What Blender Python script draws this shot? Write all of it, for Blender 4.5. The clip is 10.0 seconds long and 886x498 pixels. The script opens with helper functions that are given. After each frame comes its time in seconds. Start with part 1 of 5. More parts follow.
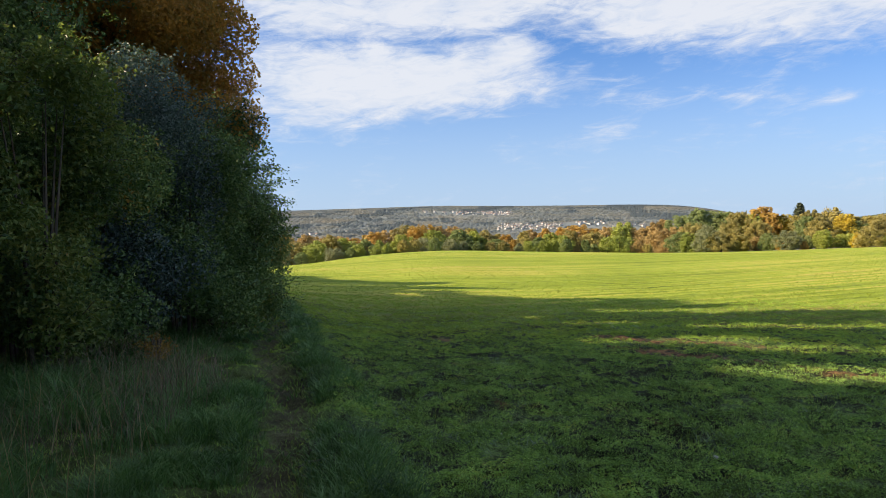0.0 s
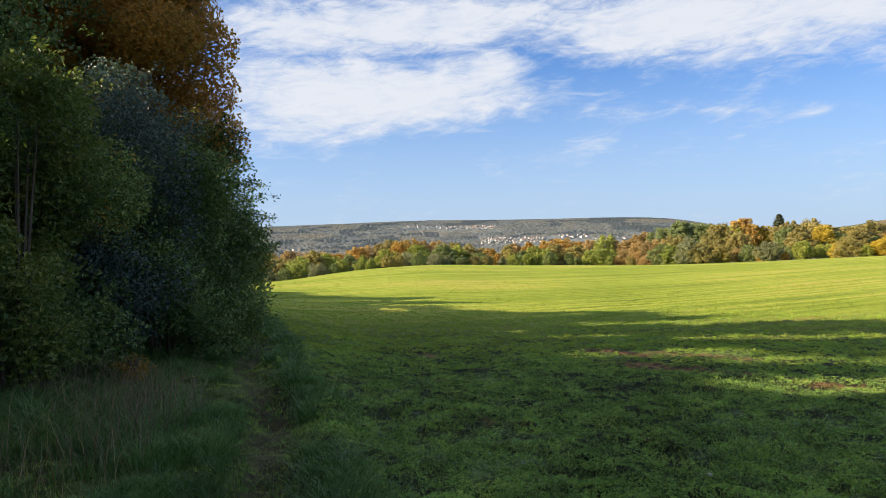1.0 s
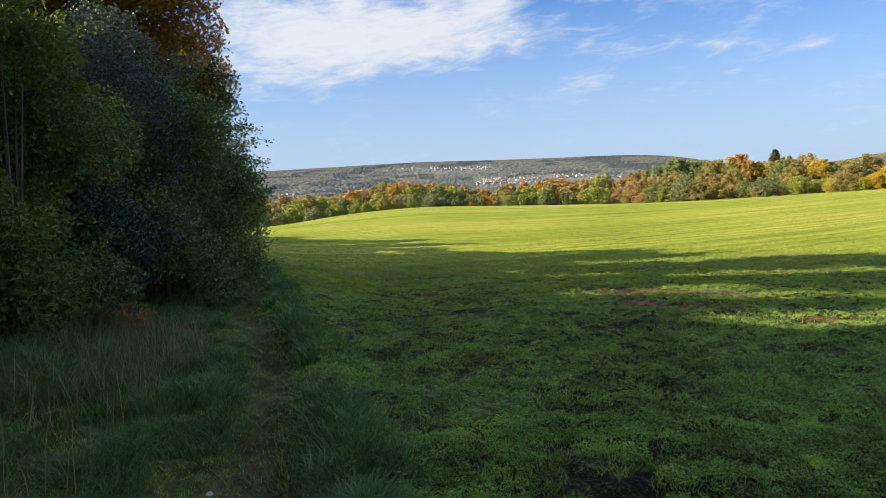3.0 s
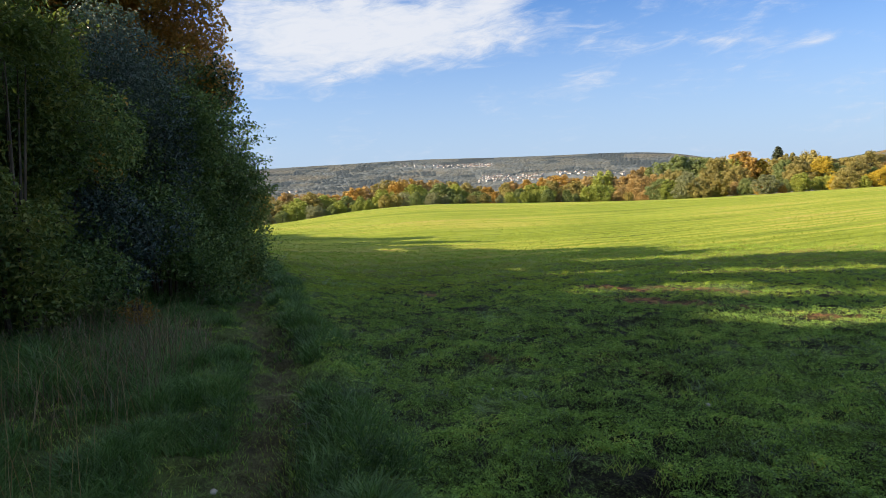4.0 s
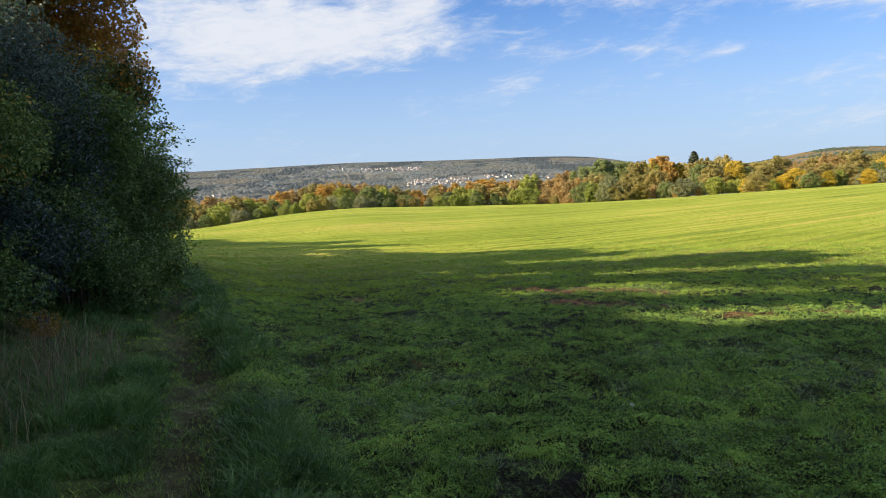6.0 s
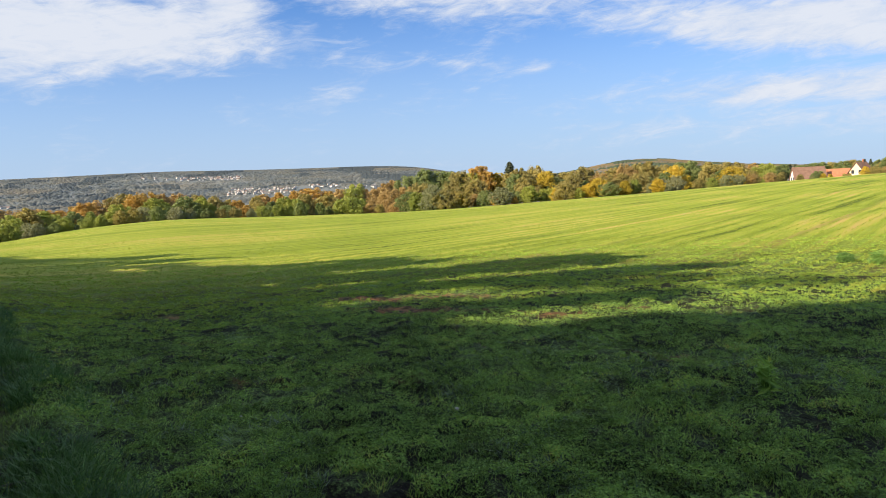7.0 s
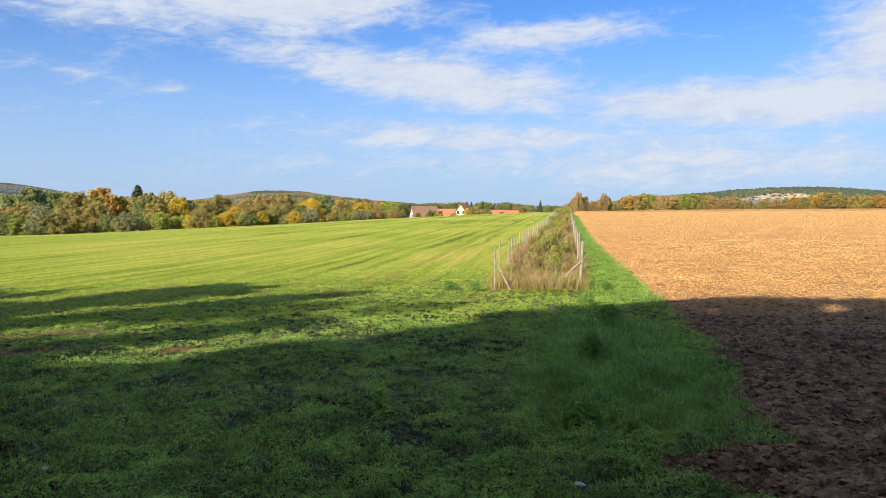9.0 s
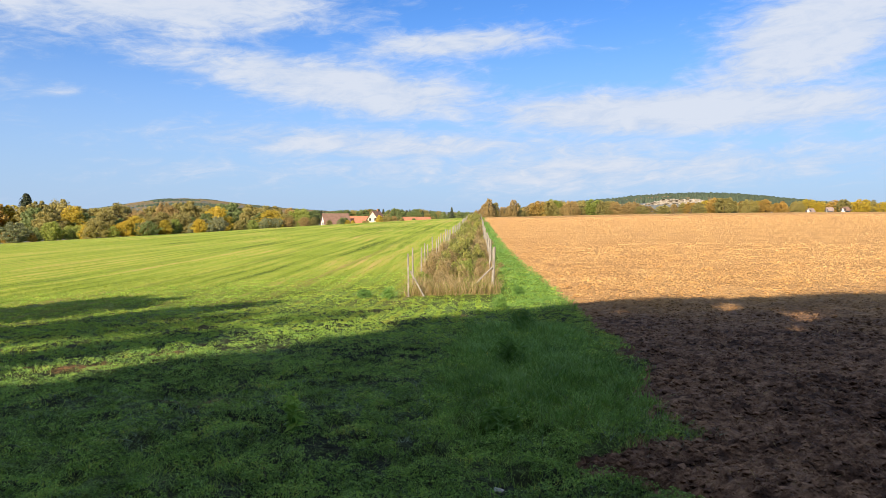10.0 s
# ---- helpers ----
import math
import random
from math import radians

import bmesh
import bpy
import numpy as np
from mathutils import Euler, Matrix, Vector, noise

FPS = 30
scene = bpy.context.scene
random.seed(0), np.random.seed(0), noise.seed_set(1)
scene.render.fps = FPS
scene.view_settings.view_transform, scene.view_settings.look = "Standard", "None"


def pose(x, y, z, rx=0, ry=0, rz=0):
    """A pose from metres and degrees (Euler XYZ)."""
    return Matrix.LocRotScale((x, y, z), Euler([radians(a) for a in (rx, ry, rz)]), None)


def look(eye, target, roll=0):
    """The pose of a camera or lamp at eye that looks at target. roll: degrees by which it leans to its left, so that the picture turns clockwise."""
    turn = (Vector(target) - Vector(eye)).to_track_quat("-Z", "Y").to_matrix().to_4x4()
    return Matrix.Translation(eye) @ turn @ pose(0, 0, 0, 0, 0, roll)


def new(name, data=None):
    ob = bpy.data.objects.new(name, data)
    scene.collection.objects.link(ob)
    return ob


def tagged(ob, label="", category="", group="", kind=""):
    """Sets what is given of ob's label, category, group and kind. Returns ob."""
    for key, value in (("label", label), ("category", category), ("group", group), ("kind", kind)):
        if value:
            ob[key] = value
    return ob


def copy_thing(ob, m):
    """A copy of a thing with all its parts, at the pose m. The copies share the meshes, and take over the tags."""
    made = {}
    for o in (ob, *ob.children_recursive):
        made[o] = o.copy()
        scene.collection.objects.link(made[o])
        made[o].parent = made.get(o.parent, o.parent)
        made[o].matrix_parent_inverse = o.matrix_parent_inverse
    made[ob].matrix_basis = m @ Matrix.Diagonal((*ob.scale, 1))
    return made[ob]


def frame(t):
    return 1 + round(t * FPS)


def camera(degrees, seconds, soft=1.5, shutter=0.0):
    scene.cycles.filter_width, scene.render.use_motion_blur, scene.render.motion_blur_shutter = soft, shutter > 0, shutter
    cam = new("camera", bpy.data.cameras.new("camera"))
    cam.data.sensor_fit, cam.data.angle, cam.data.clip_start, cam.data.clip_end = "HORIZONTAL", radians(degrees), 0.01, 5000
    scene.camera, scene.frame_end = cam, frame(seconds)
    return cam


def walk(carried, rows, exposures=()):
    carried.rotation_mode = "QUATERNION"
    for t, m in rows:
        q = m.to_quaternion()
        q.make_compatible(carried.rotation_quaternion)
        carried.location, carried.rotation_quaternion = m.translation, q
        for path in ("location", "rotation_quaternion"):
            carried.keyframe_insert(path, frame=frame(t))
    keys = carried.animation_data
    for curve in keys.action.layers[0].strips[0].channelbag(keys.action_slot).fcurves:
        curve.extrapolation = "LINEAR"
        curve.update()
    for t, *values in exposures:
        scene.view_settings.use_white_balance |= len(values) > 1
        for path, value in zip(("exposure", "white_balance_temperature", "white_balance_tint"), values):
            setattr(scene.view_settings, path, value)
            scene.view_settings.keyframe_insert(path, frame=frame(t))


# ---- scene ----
cam = camera(65.0, 10.0, soft=0.6)
EYE = 1.65
# seconds, x, y, z, yaw, pitch, roll
PATH_ROWS = [
    (0.0, 0.165, -0.421, 0.021, 54.76, -1.86, -0.84),
    (0.5, 0.120, -0.379, 0.030, 55.62, -0.47, -0.36),
    (1.0, 0.048, -0.349, 0.022, 53.41, -0.70, -1.39),
    (1.5, 0.026, -0.334, 0.030, 52.10, -2.56, -2.04),
    (2.0, 0.031, -0.348, 0.033, 51.93, -3.82, -2.24),
    (2.5, 0.039, -0.355, 0.029, 52.76, -5.05, -2.36),
    (4.0, 0.030, -0.360, 0.027, 53.41, -5.70, -2.51),
    (4.5, 0.014, -0.340, 0.030, 53.26, -5.77, -2.60),
    (5.0, -0.012, -0.313, 0.030, 51.80, -5.79, -2.58),
    (5.5, -0.012, -0.301, 0.031, 49.58, -5.75, -2.48),
    (6.8, -0.042, -0.223, 0.020, 38.15, -5.55, -2.58),
    (7.0, -0.045, -0.204, 0.018, 33.30, -5.53, -2.55),
    (7.5, -0.047, -0.155, 0.013, 18.36, -5.30, -2.33),
    (8.0, -0.028, -0.119, 0.004, 8.58, -4.69, -1.91),
    (8.5, 0.023, -0.100, 0.008, 6.91, -3.95, 0.24),
    (9.0, 0.020, -0.053, -0.001, 3.94, -3.62, 0.33),
    (9.5, 0.0, 0.0, 0.0, 0.0, -3.30, 0.0),
    (10.0, 0.004, 0.021, -0.007, -3.27, -3.04, -0.08),
]


def eye_pose(x, y, z, yaw, pitch, roll):
    yw, pt = radians(yaw), radians(pitch)
    eye = Vector((x, y, z + EYE))
    ahead = Vector((-math.sin(yw) * math.cos(pt), math.cos(yw) * math.cos(pt), math.sin(pt)))
    return look(eye, eye + ahead, roll)


walk(cam, [(row[0], eye_pose(*row[1:])) for row in PATH_ROWS],
     exposures=[(0.0, 1.12, 6450, 10), (5.5, 1.12, 6450, 10), (7.5, 1.04, 6250, 10), (10.0, 0.98, 6100, 10)])

# ---- world, sun ----
SHADOW_AZ = radians(-30.0)          # the way shadows fall, left of +y
SUN_EL = radians(27.0)
SHADOW_DIR = Vector((-math.sin(SHADOW_AZ), math.cos(SHADOW_AZ), 0.0))


class Nodes:
    """A short way to write node trees."""

    def __init__(self, tree):
        self.tree = tree

    def add(self, kind, sets=None, **inputs):
        n = self.tree.nodes.new(kind)
        for key, value in (sets or {}).items():
            setattr(n, key, value)
        for key, value in inputs.items():
            self.feed(n.inputs[int(key[1:])] if key[0] == "i" and key[1:].isdigit() else n.inputs[key.replace("_", " ")], value)
        return n

    def feed(self, socket, value):
        if isinstance(value, bpy.types.NodeSocket):
            self.tree.links.new(value, socket)
        elif isinstance(value, bpy.types.Node):
            self.tree.links.new(value.outputs[0], socket)
        else:
            socket.default_value = value

    def math(self, op, a, b=0.0, c=0.0, clamp=False):
        return self.add("ShaderNodeMath", {"operation": op, "use_clamp": clamp}, i0=a, i1=b, i2=c).outputs[0]

    def vmath(self, op, a, b=(0, 0, 0)):
        return self.add("ShaderNodeVectorMath", {"operation": op}, i0=a, i1=b).outputs[0]

    def noise(self, vec, scale, detail=4.0, rough=0.55, distort=0.0):
        n = self.add("ShaderNodeTexNoise", {}, Vector=vec, Scale=scale, Detail=detail, Roughness=rough, Distortion=distort)
        return n.outputs[0]

    def ramp(self, fac, stops, mode="LINEAR"):
        n = self.tree.nodes.new("ShaderNodeValToRGB")
        n.color_ramp.interpolation = mode
        el = n.color_ramp.elements
        while len(el) < len(stops):
            el.new(0.5)
        for e, (p, c) in zip(el, stops):
            e.position = p
            e.color = (*c, 1.0) if len(c) == 3 else c
        self.feed(n.inputs[0], fac)
        return n.outputs[0]

    def mix(self, fac, a, b, mode="MIX"):
        n = self.add("ShaderNodeMix", {"data_type": "RGBA", "blend_type": mode})
        for socket, value in ((n.inputs[0], fac), (n.inputs[6], a), (n.inputs[7], b)):
            if isinstance(value, tuple) and len(value) == 3:
                value = (*value, 1.0)
            self.feed(socket, value)
        return n.outputs[2]

    def step(self, x, lo, hi):
        n = self.add("ShaderNodeMapRange", {"interpolation_type": "SMOOTHSTEP", "clamp": True})
        for i, v in enumerate((x, lo, hi, 0.0, 1.0)):
            self.feed(n.inputs[i], v)
        return n.outputs[0]


world = bpy.data.worlds.new("world")
scene.world = world
world.use_nodes = True
world.node_tree.nodes.clear()
W = Nodes(world.node_tree)
sky = W.add("ShaderNodeTexSky", {"sky_type": "NISHITA", "sun_disc": False, "sun_elevation": SUN_EL,
                                 "sun_rotation": radians(210.0), "altitude": 400.0,
                                 "air_density": 1.0, "dust_density": 0.6, "ozone_density": 2.0})
way = W.add("ShaderNodeTexCoord").outputs["Generated"]
sep = W.add("ShaderNodeSeparateXYZ", {}, i0=way)
sx, sy, sz = sep.outputs
az = W.math("MULTIPLY", W.math("ARCTAN2", W.math("MULTIPLY", sx, -1.0), sy), 57.2958)
elev = W.math("MULTIPLY", W.math("ARCSINE", sz), 57.2958)
# cloud noise, stretched along the horizon and leaning a little
flat = W.add("ShaderNodeCombineXYZ", {}, i0=W.math("MULTIPLY", az, 0.06),
             i1=W.math("MULTIPLY_ADD", elev, 0.17, W.math("MULTIPLY", az, 0.012)), i2=0.0).outputs[0]
soft_noise = W.noise(flat, 0.9, 6.0, 0.55, 0.4)
fine_noise = W.noise(flat, 3.2, 8.0, 0.62, 0.9)
wisp_noise = W.noise(W.vmath("MULTIPLY", flat, (0.9, 1.15, 1.0)), 6.5, 8.0, 0.66, 1.0)
# cloud banks: heading, elevation, half width, half height, slope, weight
BANKS = [
    (60.0, 11.8, 13.0, 2.9, 0.00, 0.85), (49.0, 13.6, 3.2, 1.9, 0.0, 0.7), (54.0, 17.5, 20.0, 2.6, -0.04, 0.75),
    (34.0, 16.2, 13.0, 3.0, 0.05, 0.75), (22.0, 15.8, 12.0, 2.6, 0.10, 0.75), (64.0, 8.7, 9.0, 0.8, 0.0, 0.35),
    (18.0, 15.6, 12.0, 2.2, 0.02, 0.85), (6.0, 10.2, 13.0, 2.0, 0.12, 0.8), (-4.0, 13.4, 9.0, 1.1, -0.05, 0.6),
    (0.0, 5.4, 22.0, 1.4, 0.03, 0.55), (-21.0, 7.8, 15.0, 1.7, 0.0, 0.85), (-31.0, 12.8, 8.0, 3.4, -0.35, 0.85),
    (-12.0, 3.4, 28.0, 1.7, 0.0, 0.45), (28.0, 9.0, 8.0, 0.7, 0.1, 0.25), (22.0, 6.5, 9.0, 0.6, 0.0, 0.22),
    (90.0, 16.0, 18.0, 6.0, 0.0, 0.5), (-70.0, 14.0, 25.0, 6.0, 0.1, 0.5),
]
bank_sum = None
for a0, e0, wa, we, slope, weight in BANKS:
    da = W.math("SUBTRACT", az, a0)
    de = W.math("SUBTRACT", W.math("SUBTRACT", elev, e0), W.math("MULTIPLY", da, slope))
    q = W.math("ADD", W.math("POWER", W.math("ABSOLUTE", W.math("MULTIPLY", da, 1 / wa)), 2.0),
               W.math("POWER", W.math("ABSOLUTE", W.math("MULTIPLY", de, 1 / we)), 2.0))
    g = W.math("MULTIPLY", W.math("EXPONENT", W.math("MULTIPLY", q, -0.9)), weight)
    bank_sum = g if bank_sum is None else W.math("MAXIMUM", bank_sum, g)
# unseen cloud cover overhead, its amount set for the fill light
high = W.math("MULTIPLY", W.step(elev, 18.0, 40.0), 0.4)
bank_sum = W.math("MAXIMUM", bank_sum, high)
body = W.math("ADD", bank_sum, W.math("ADD", W.math("MULTIPLY_ADD", soft_noise, 0.9, -0.45), W.math("ADD", W.math("MULTIPLY_ADD", fine_noise, 0.75, -0.38), W.math("MULTIPLY_ADD", wisp_noise, 0.6, -0.31))))
cover = W.math("MULTIPLY", W.step(body, 0.02, 0.62), 0.95)
tone = W.ramp(W.math("MULTIPLY_ADD", wisp_noise, 0.35, W.math("MULTIPLY_ADD", fine_noise, 0.4, W.math("MULTIPLY", body, 0.35))), [(0.3, (0.66, 0.76, 0.92)), (0.48, (0.84, 0.89, 0.97)), (0.66, (0.99, 0.99, 1.0))])
sky_col = W.mix(1.0, sky.outputs[0], (0.59, 0.94, 1.42), "MULTIPLY")
haze = W.math("MULTIPLY", W.math("SUBTRACT", 1.0, W.step(elev, -1.0, 17.0)), 0.85)
sky_hazy = W.mix(haze, sky_col, (4.4, 5.5, 7.3))
cloud_light = W.mix(1.0, tone, (7.0, 7.2, 7.6), "MULTIPLY")
world_col = W.mix(cover, sky_hazy, cloud_light)
bg = W.add("ShaderNodeBackground", {}, Color=world_col, Strength=0.055)
W.tree.links.new(bg.outputs[0], W.add("ShaderNodeOutputWorld").inputs[0])

sun_data = bpy.data.lights.new("sun", "SUN")
sun_data.energy, sun_data.angle, sun_data.color = 5.0, radians(0.6), (1.0, 0.8, 0.55)
sun = new("sun", sun_data)
sun_way = Vector((SHADOW_DIR.x * math.cos(SUN_EL), SHADOW_DIR.y * math.cos(SUN_EL), -math.sin(SUN_EL)))
sun.matrix_world = look((-60, -90, 60), Vector((-60, -90, 60)) + sun_way)


# ---- materials ----
def material(name, rough=0.8, spec=0.3):
    m = bpy.data.materials.new(name)
    m.use_nodes = True
    m.node_tree.nodes.clear()
    n = Nodes(m.node_tree)
    b = n.add("ShaderNodeBsdfPrincipled", {}, Roughness=rough)
    b.inputs["Specular IOR Level"].default_value = spec
    out = n.add("ShaderNodeOutputMaterial")
    m.node_tree.links.new(b.outputs[0], out.inputs[0])
    return m, n, b, out


def place(n):
    return n.add("ShaderNodeNewGeometry").outputs["Position"]


def bumped(n, b, height, strength=0.4, distance=0.02):
    bump = n.add("ShaderNodeBump", {}, Height=height, Strength=strength, Distance=distance)
    n.tree.links.new(bump.outputs[0], b.inputs["Normal"])


def leaf_material(name, stops, through_col, rough=0.55, share=0.35, blot_scale=0.9, blot_gain=0.9, spec=0.35, rows=False, own=0.55):
    """Leaves: each its own tint from the stops, letting some light through."""
    m, n, b, out = material(name, rough, spec)
    island = n.add("ShaderNodeNewGeometry").outputs["Random Per Island"]
    tree_rand = n.add("ShaderNodeObjectInfo").outputs["Random"]
    pos = place(n)
    if rows:                                   # streaks along the sown rows
        c, s = math.cos(radians(-6.2)), math.sin(radians(-6.2))
        xyz = n.add("ShaderNodeSeparateXYZ", {}, i0=pos).outputs
        over = n.math("ADD", n.math("MULTIPLY", xyz[0], 0.32 * c), n.math("MULTIPLY", xyz[1], 0.32 * s))
        down = n.math("ADD", n.math("MULTIPLY", xyz[0], -0.025 * s), n.math("MULTIPLY", xyz[1], 0.025 * c))
        pos = n.add("ShaderNodeCombineXYZ", {}, i0=over, i1=down, i2=0.0).outputs[0]
    blot = n.noise(pos, blot_scale, 4.0)
    fac = n.math("ADD", n.math("MULTIPLY_ADD", island, own, 0.275 - 0.5 * own), n.math("ADD", n.math("MULTIPLY_ADD", blot, blot_gain, 0.2 - 0.5 * blot_gain), n.math("MULTIPLY_ADD", tree_rand, 0.3, -0.15)), clamp=True)
    col = n.ramp(fac, stops)
    n.feed(b.inputs["Base Color"], col)
    tr = n.add("ShaderNodeBsdfTranslucent", {}, Color=n.mix(0.5, col, (*through_col, 1.0)))
    mixn = n.add("ShaderNodeMixShader", {}, Fac=share)
    m.node_tree.links.new(b.outputs[0], mixn.inputs[1])
    m.node_tree.links.new(tr.outputs[0], mixn.inputs[2])
    m.node_tree.links.new(mixn.outputs[0], out.inputs[0])
    return m


MAT = {}
MAT["leaf_dark"] = leaf_material("leaf_dark", [(0.05, (0.018, 0.036, 0.016)), (0.4, (0.095, 0.17, 0.056)), (0.8, (0.22, 0.31, 0.09)), (0.93, (0.36, 0.37, 0.09)), (1.0, (0.5, 0.28, 0.05))], (0.18, 0.3, 0.04), 0.42, 0.3, 0.9, 1.2, 0.4)
MAT["leaf_blue"] = leaf_material("leaf_blue", [(0.05, (0.04, 0.065, 0.06)), (0.6, (0.105, 0.16, 0.135)), (1.0, (0.22, 0.29, 0.22))], (0.12, 0.2, 0.08), 0.4, 0.25, 0.9, 1.0, 0.45)
MAT["leaf_beech"] = leaf_material("leaf_beech", [(0.1, (0.12, 0.135, 0.042)), (0.4, (0.25, 0.2, 0.05)), (0.7, (0.44, 0.24, 0.05)), (1.0, (0.6, 0.36, 0.07))], (0.66, 0.34, 0.05), 0.55, 0.5, 0.6, 1.3)
MAT["leaf_green"] = leaf_material("leaf_green", [(0.1, (0.17, 0.215, 0.045)), (0.5, (0.3, 0.345, 0.07)), (1.0, (0.48, 0.48, 0.1))], (0.36, 0.42, 0.06), 0.6, 0.3, 0.25, 0.9, own=0.3)
MAT["leaf_lime"] = leaf_material("leaf_lime", [(0.1, (0.045, 0.08, 0.022)), (0.5, (0.11, 0.17, 0.04)), (1.0, (0.28, 0.29, 0.07))], (0.24, 0.32, 0.045), blot_gain=1.2)
MAT["leaf_olive"] = leaf_material("leaf_olive", [(0.1, (0.2, 0.185, 0.065)), (0.5, (0.335, 0.29, 0.09)), (1.0, (0.48, 0.4, 0.12))], (0.4, 0.33, 0.07), 0.6, 0.3, 0.25, 0.9, own=0.3)
MAT["leaf_yellow"] = leaf_material("leaf_yellow", [(0.1, (0.32, 0.27, 0.035)), (0.5, (0.5, 0.38, 0.04)), (1.0, (0.66, 0.46, 0.06))], (0.7, 0.5, 0.03), 0.6, 0.3, 0.25, 0.9, own=0.3)
MAT["leaf_orange"] = leaf_material("leaf_orange", [(0.1, (0.26, 0.2, 0.05)), (0.5, (0.44, 0.29, 0.07)), (1.0, (0.6, 0.38, 0.09))], (0.6, 0.36, 0.05), 0.6, 0.3, 0.25, 0.9, own=0.3)
MAT["leaf_rust"] = leaf_material("leaf_rust", [(0.1, (0.23, 0.185, 0.075)), (0.5, (0.4, 0.285, 0.11)), (1.0, (0.55, 0.4, 0.15))], (0.5, 0.32, 0.08), 0.6, 0.3, 0.25, 0.9, own=0.3)
MAT["leaf_forest"] = leaf_material("leaf_forest", [(0.1, (0.045, 0.075, 0.03)), (1.0, (0.12, 0.15, 0.045))], (0.15, 0.2, 0.03))
MAT["needles"] = leaf_material("needles", [(0.1, (0.06, 0.075, 0.042)), (1.0, (0.14, 0.16, 0.085))], (0.1, 0.12, 0.05), share=0.2)
MAT["grass"] = leaf_material("grass", [(0.0, (0.025, 0.055, 0.02)), (0.22, (0.1, 0.205, 0.055)), (0.5, (0.255, 0.45, 0.1)), (0.8, (0.39, 0.57, 0.115)), (1.0, (0.6, 0.56, 0.13))], (0.52, 0.64, 0.05), 0.6, 0.26, 2.4, 1.7, 0.25)
MAT["lush"] = leaf_material("lush", [(0.05, (0.06, 0.135, 0.03)), (0.5, (0.16, 0.3, 0.062)), (1.0, (0.29, 0.45, 0.12))], (0.3, 0.46, 0.05), 0.5, 0.3, 2.0, 1.9, 0.3)
MAT["leaf_hedge"] = leaf_material("leaf_hedge", [(0.1, (0.14, 0.16, 0.04)), (0.5, (0.27, 0.28, 0.065)), (1.0, (0.45, 0.4, 0.1))], (0.3, 0.3, 0.08), 0.6, 0.2)
MAT["crop"] = leaf_material("crop", [(0.05, (0.14, 0.215, 0.024)), (0.42, (0.215, 0.3, 0.036)), (0.7, (0.305, 0.335, 0.055)), (1.0, (0.41, 0.33, 0.1))], (0.36, 0.47, 0.05), 0.6, 0.3, 1.0, 1.3, 0.2, True, 0.25)
MAT["verge"] = leaf_material("verge", [(0.0, (0.03, 0.065, 0.02)), (0.35, (0.075, 0.16, 0.04)), (0.7, (0.14, 0.27, 0.07)), (1.0, (0.34, 0.4, 0.16))], (0.2, 0.4, 0.06), 0.45, 0.3, 2.2, 1.6, 0.4)
MAT["grass_mid"] = leaf_material("grass_mid", [(0.0, (0.08, 0.145, 0.03)), (0.4, (0.25, 0.42, 0.075)), (0.75, (0.4, 0.54, 0.09)), (1.0, (0.57, 0.53, 0.11))], (0.6, 0.66, 0.05), 0.75, 0.32, 1.2, 1.7, 0.12, own=0.5)
MAT["mown"] = leaf_material("mown", [(0.0, (0.04, 0.06, 0.04)), (0.35, (0.14, 0.21, 0.13)), (0.7, (0.28, 0.37, 0.23)), (1.0, (0.44, 0.48, 0.31))], (0.3, 0.36, 0.14), 0.6, 0.15, 1.4, 1.4, 0.25)
MAT["dry_weed"] = leaf_material("dry_weed", [(0.05, (0.17, 0.12, 0.05)), (0.5, (0.36, 0.27, 0.12)), (1.0, (0.56, 0.45, 0.25))], (0.45, 0.36, 0.15), 0.7, 0.3)
MAT["dry_grass"] = leaf_material("dry_grass", [(0.05, (0.12, 0.09, 0.06)), (0.5, (0.27, 0.21, 0.14)), (1.0, (0.46, 0.39, 0.29))], (0.3, 0.25, 0.12), 0.7, 0.2)


def bark(name, dark, light, scale=9.0):
    m, n, b, out = material(name, 0.9, 0.15)
    pos = n.vmath("MULTIPLY", place(n), (1.0, 1.0, 0.25))
    f = n.noise(pos, scale, 6.0, 0.65)
    n.feed(b.inputs["Base Color"], n.ramp(f, [(0.3, dark), (0.7, light)]))
    bumped(n, b, f, 0.7, 0.03)
    return m


MAT["bark"] = bark("bark", (0.05, 0.04, 0.03), (0.14, 0.12, 0.09))
MAT["post"] = bark("post", (0.17, 0.15, 0.125), (0.38, 0.35, 0.3), 14.0)


def plain(name, col, other, scale, rough=0.85, bump=0.2):
    m, n, b, out = material(name, rough, 0.25)
    pos = place(n)
    f = n.noise(pos, scale, 5.0, 0.6)
    n.feed(b.inputs["Base Color"], n.ramp(f, [(0.3, col), (0.7, other)]))
    bumped(n, b, n.noise(pos, scale * 6, 4.0), bump, 0.05)
    return m


MAT["plaster"] = plain("plaster", (0.66, 0.62, 0.54), (0.78, 0.75, 0.68), 0.5)
MAT["render_cream"] = plain("render_cream", (0.6, 0.52, 0.33), (0.7, 0.62, 0.42), 0.5)
MAT["tile_red"] = plain("tile_red", (0.33, 0.13, 0.07), (0.48, 0.2, 0.11), 1.2)
MAT["tile_far"] = plain("tile_far", (0.2, 0.15, 0.13), (0.32, 0.25, 0.22), 1.2)
MAT["tile_brown"] = plain("tile_brown", (0.15, 0.09, 0.065), (0.24, 0.15, 0.11), 1.2)
MAT["glass_dark"] = plain("glass_dark", (0.03, 0.035, 0.04), (0.05, 0.055, 0.06), 1.0, 0.15, 0.0)
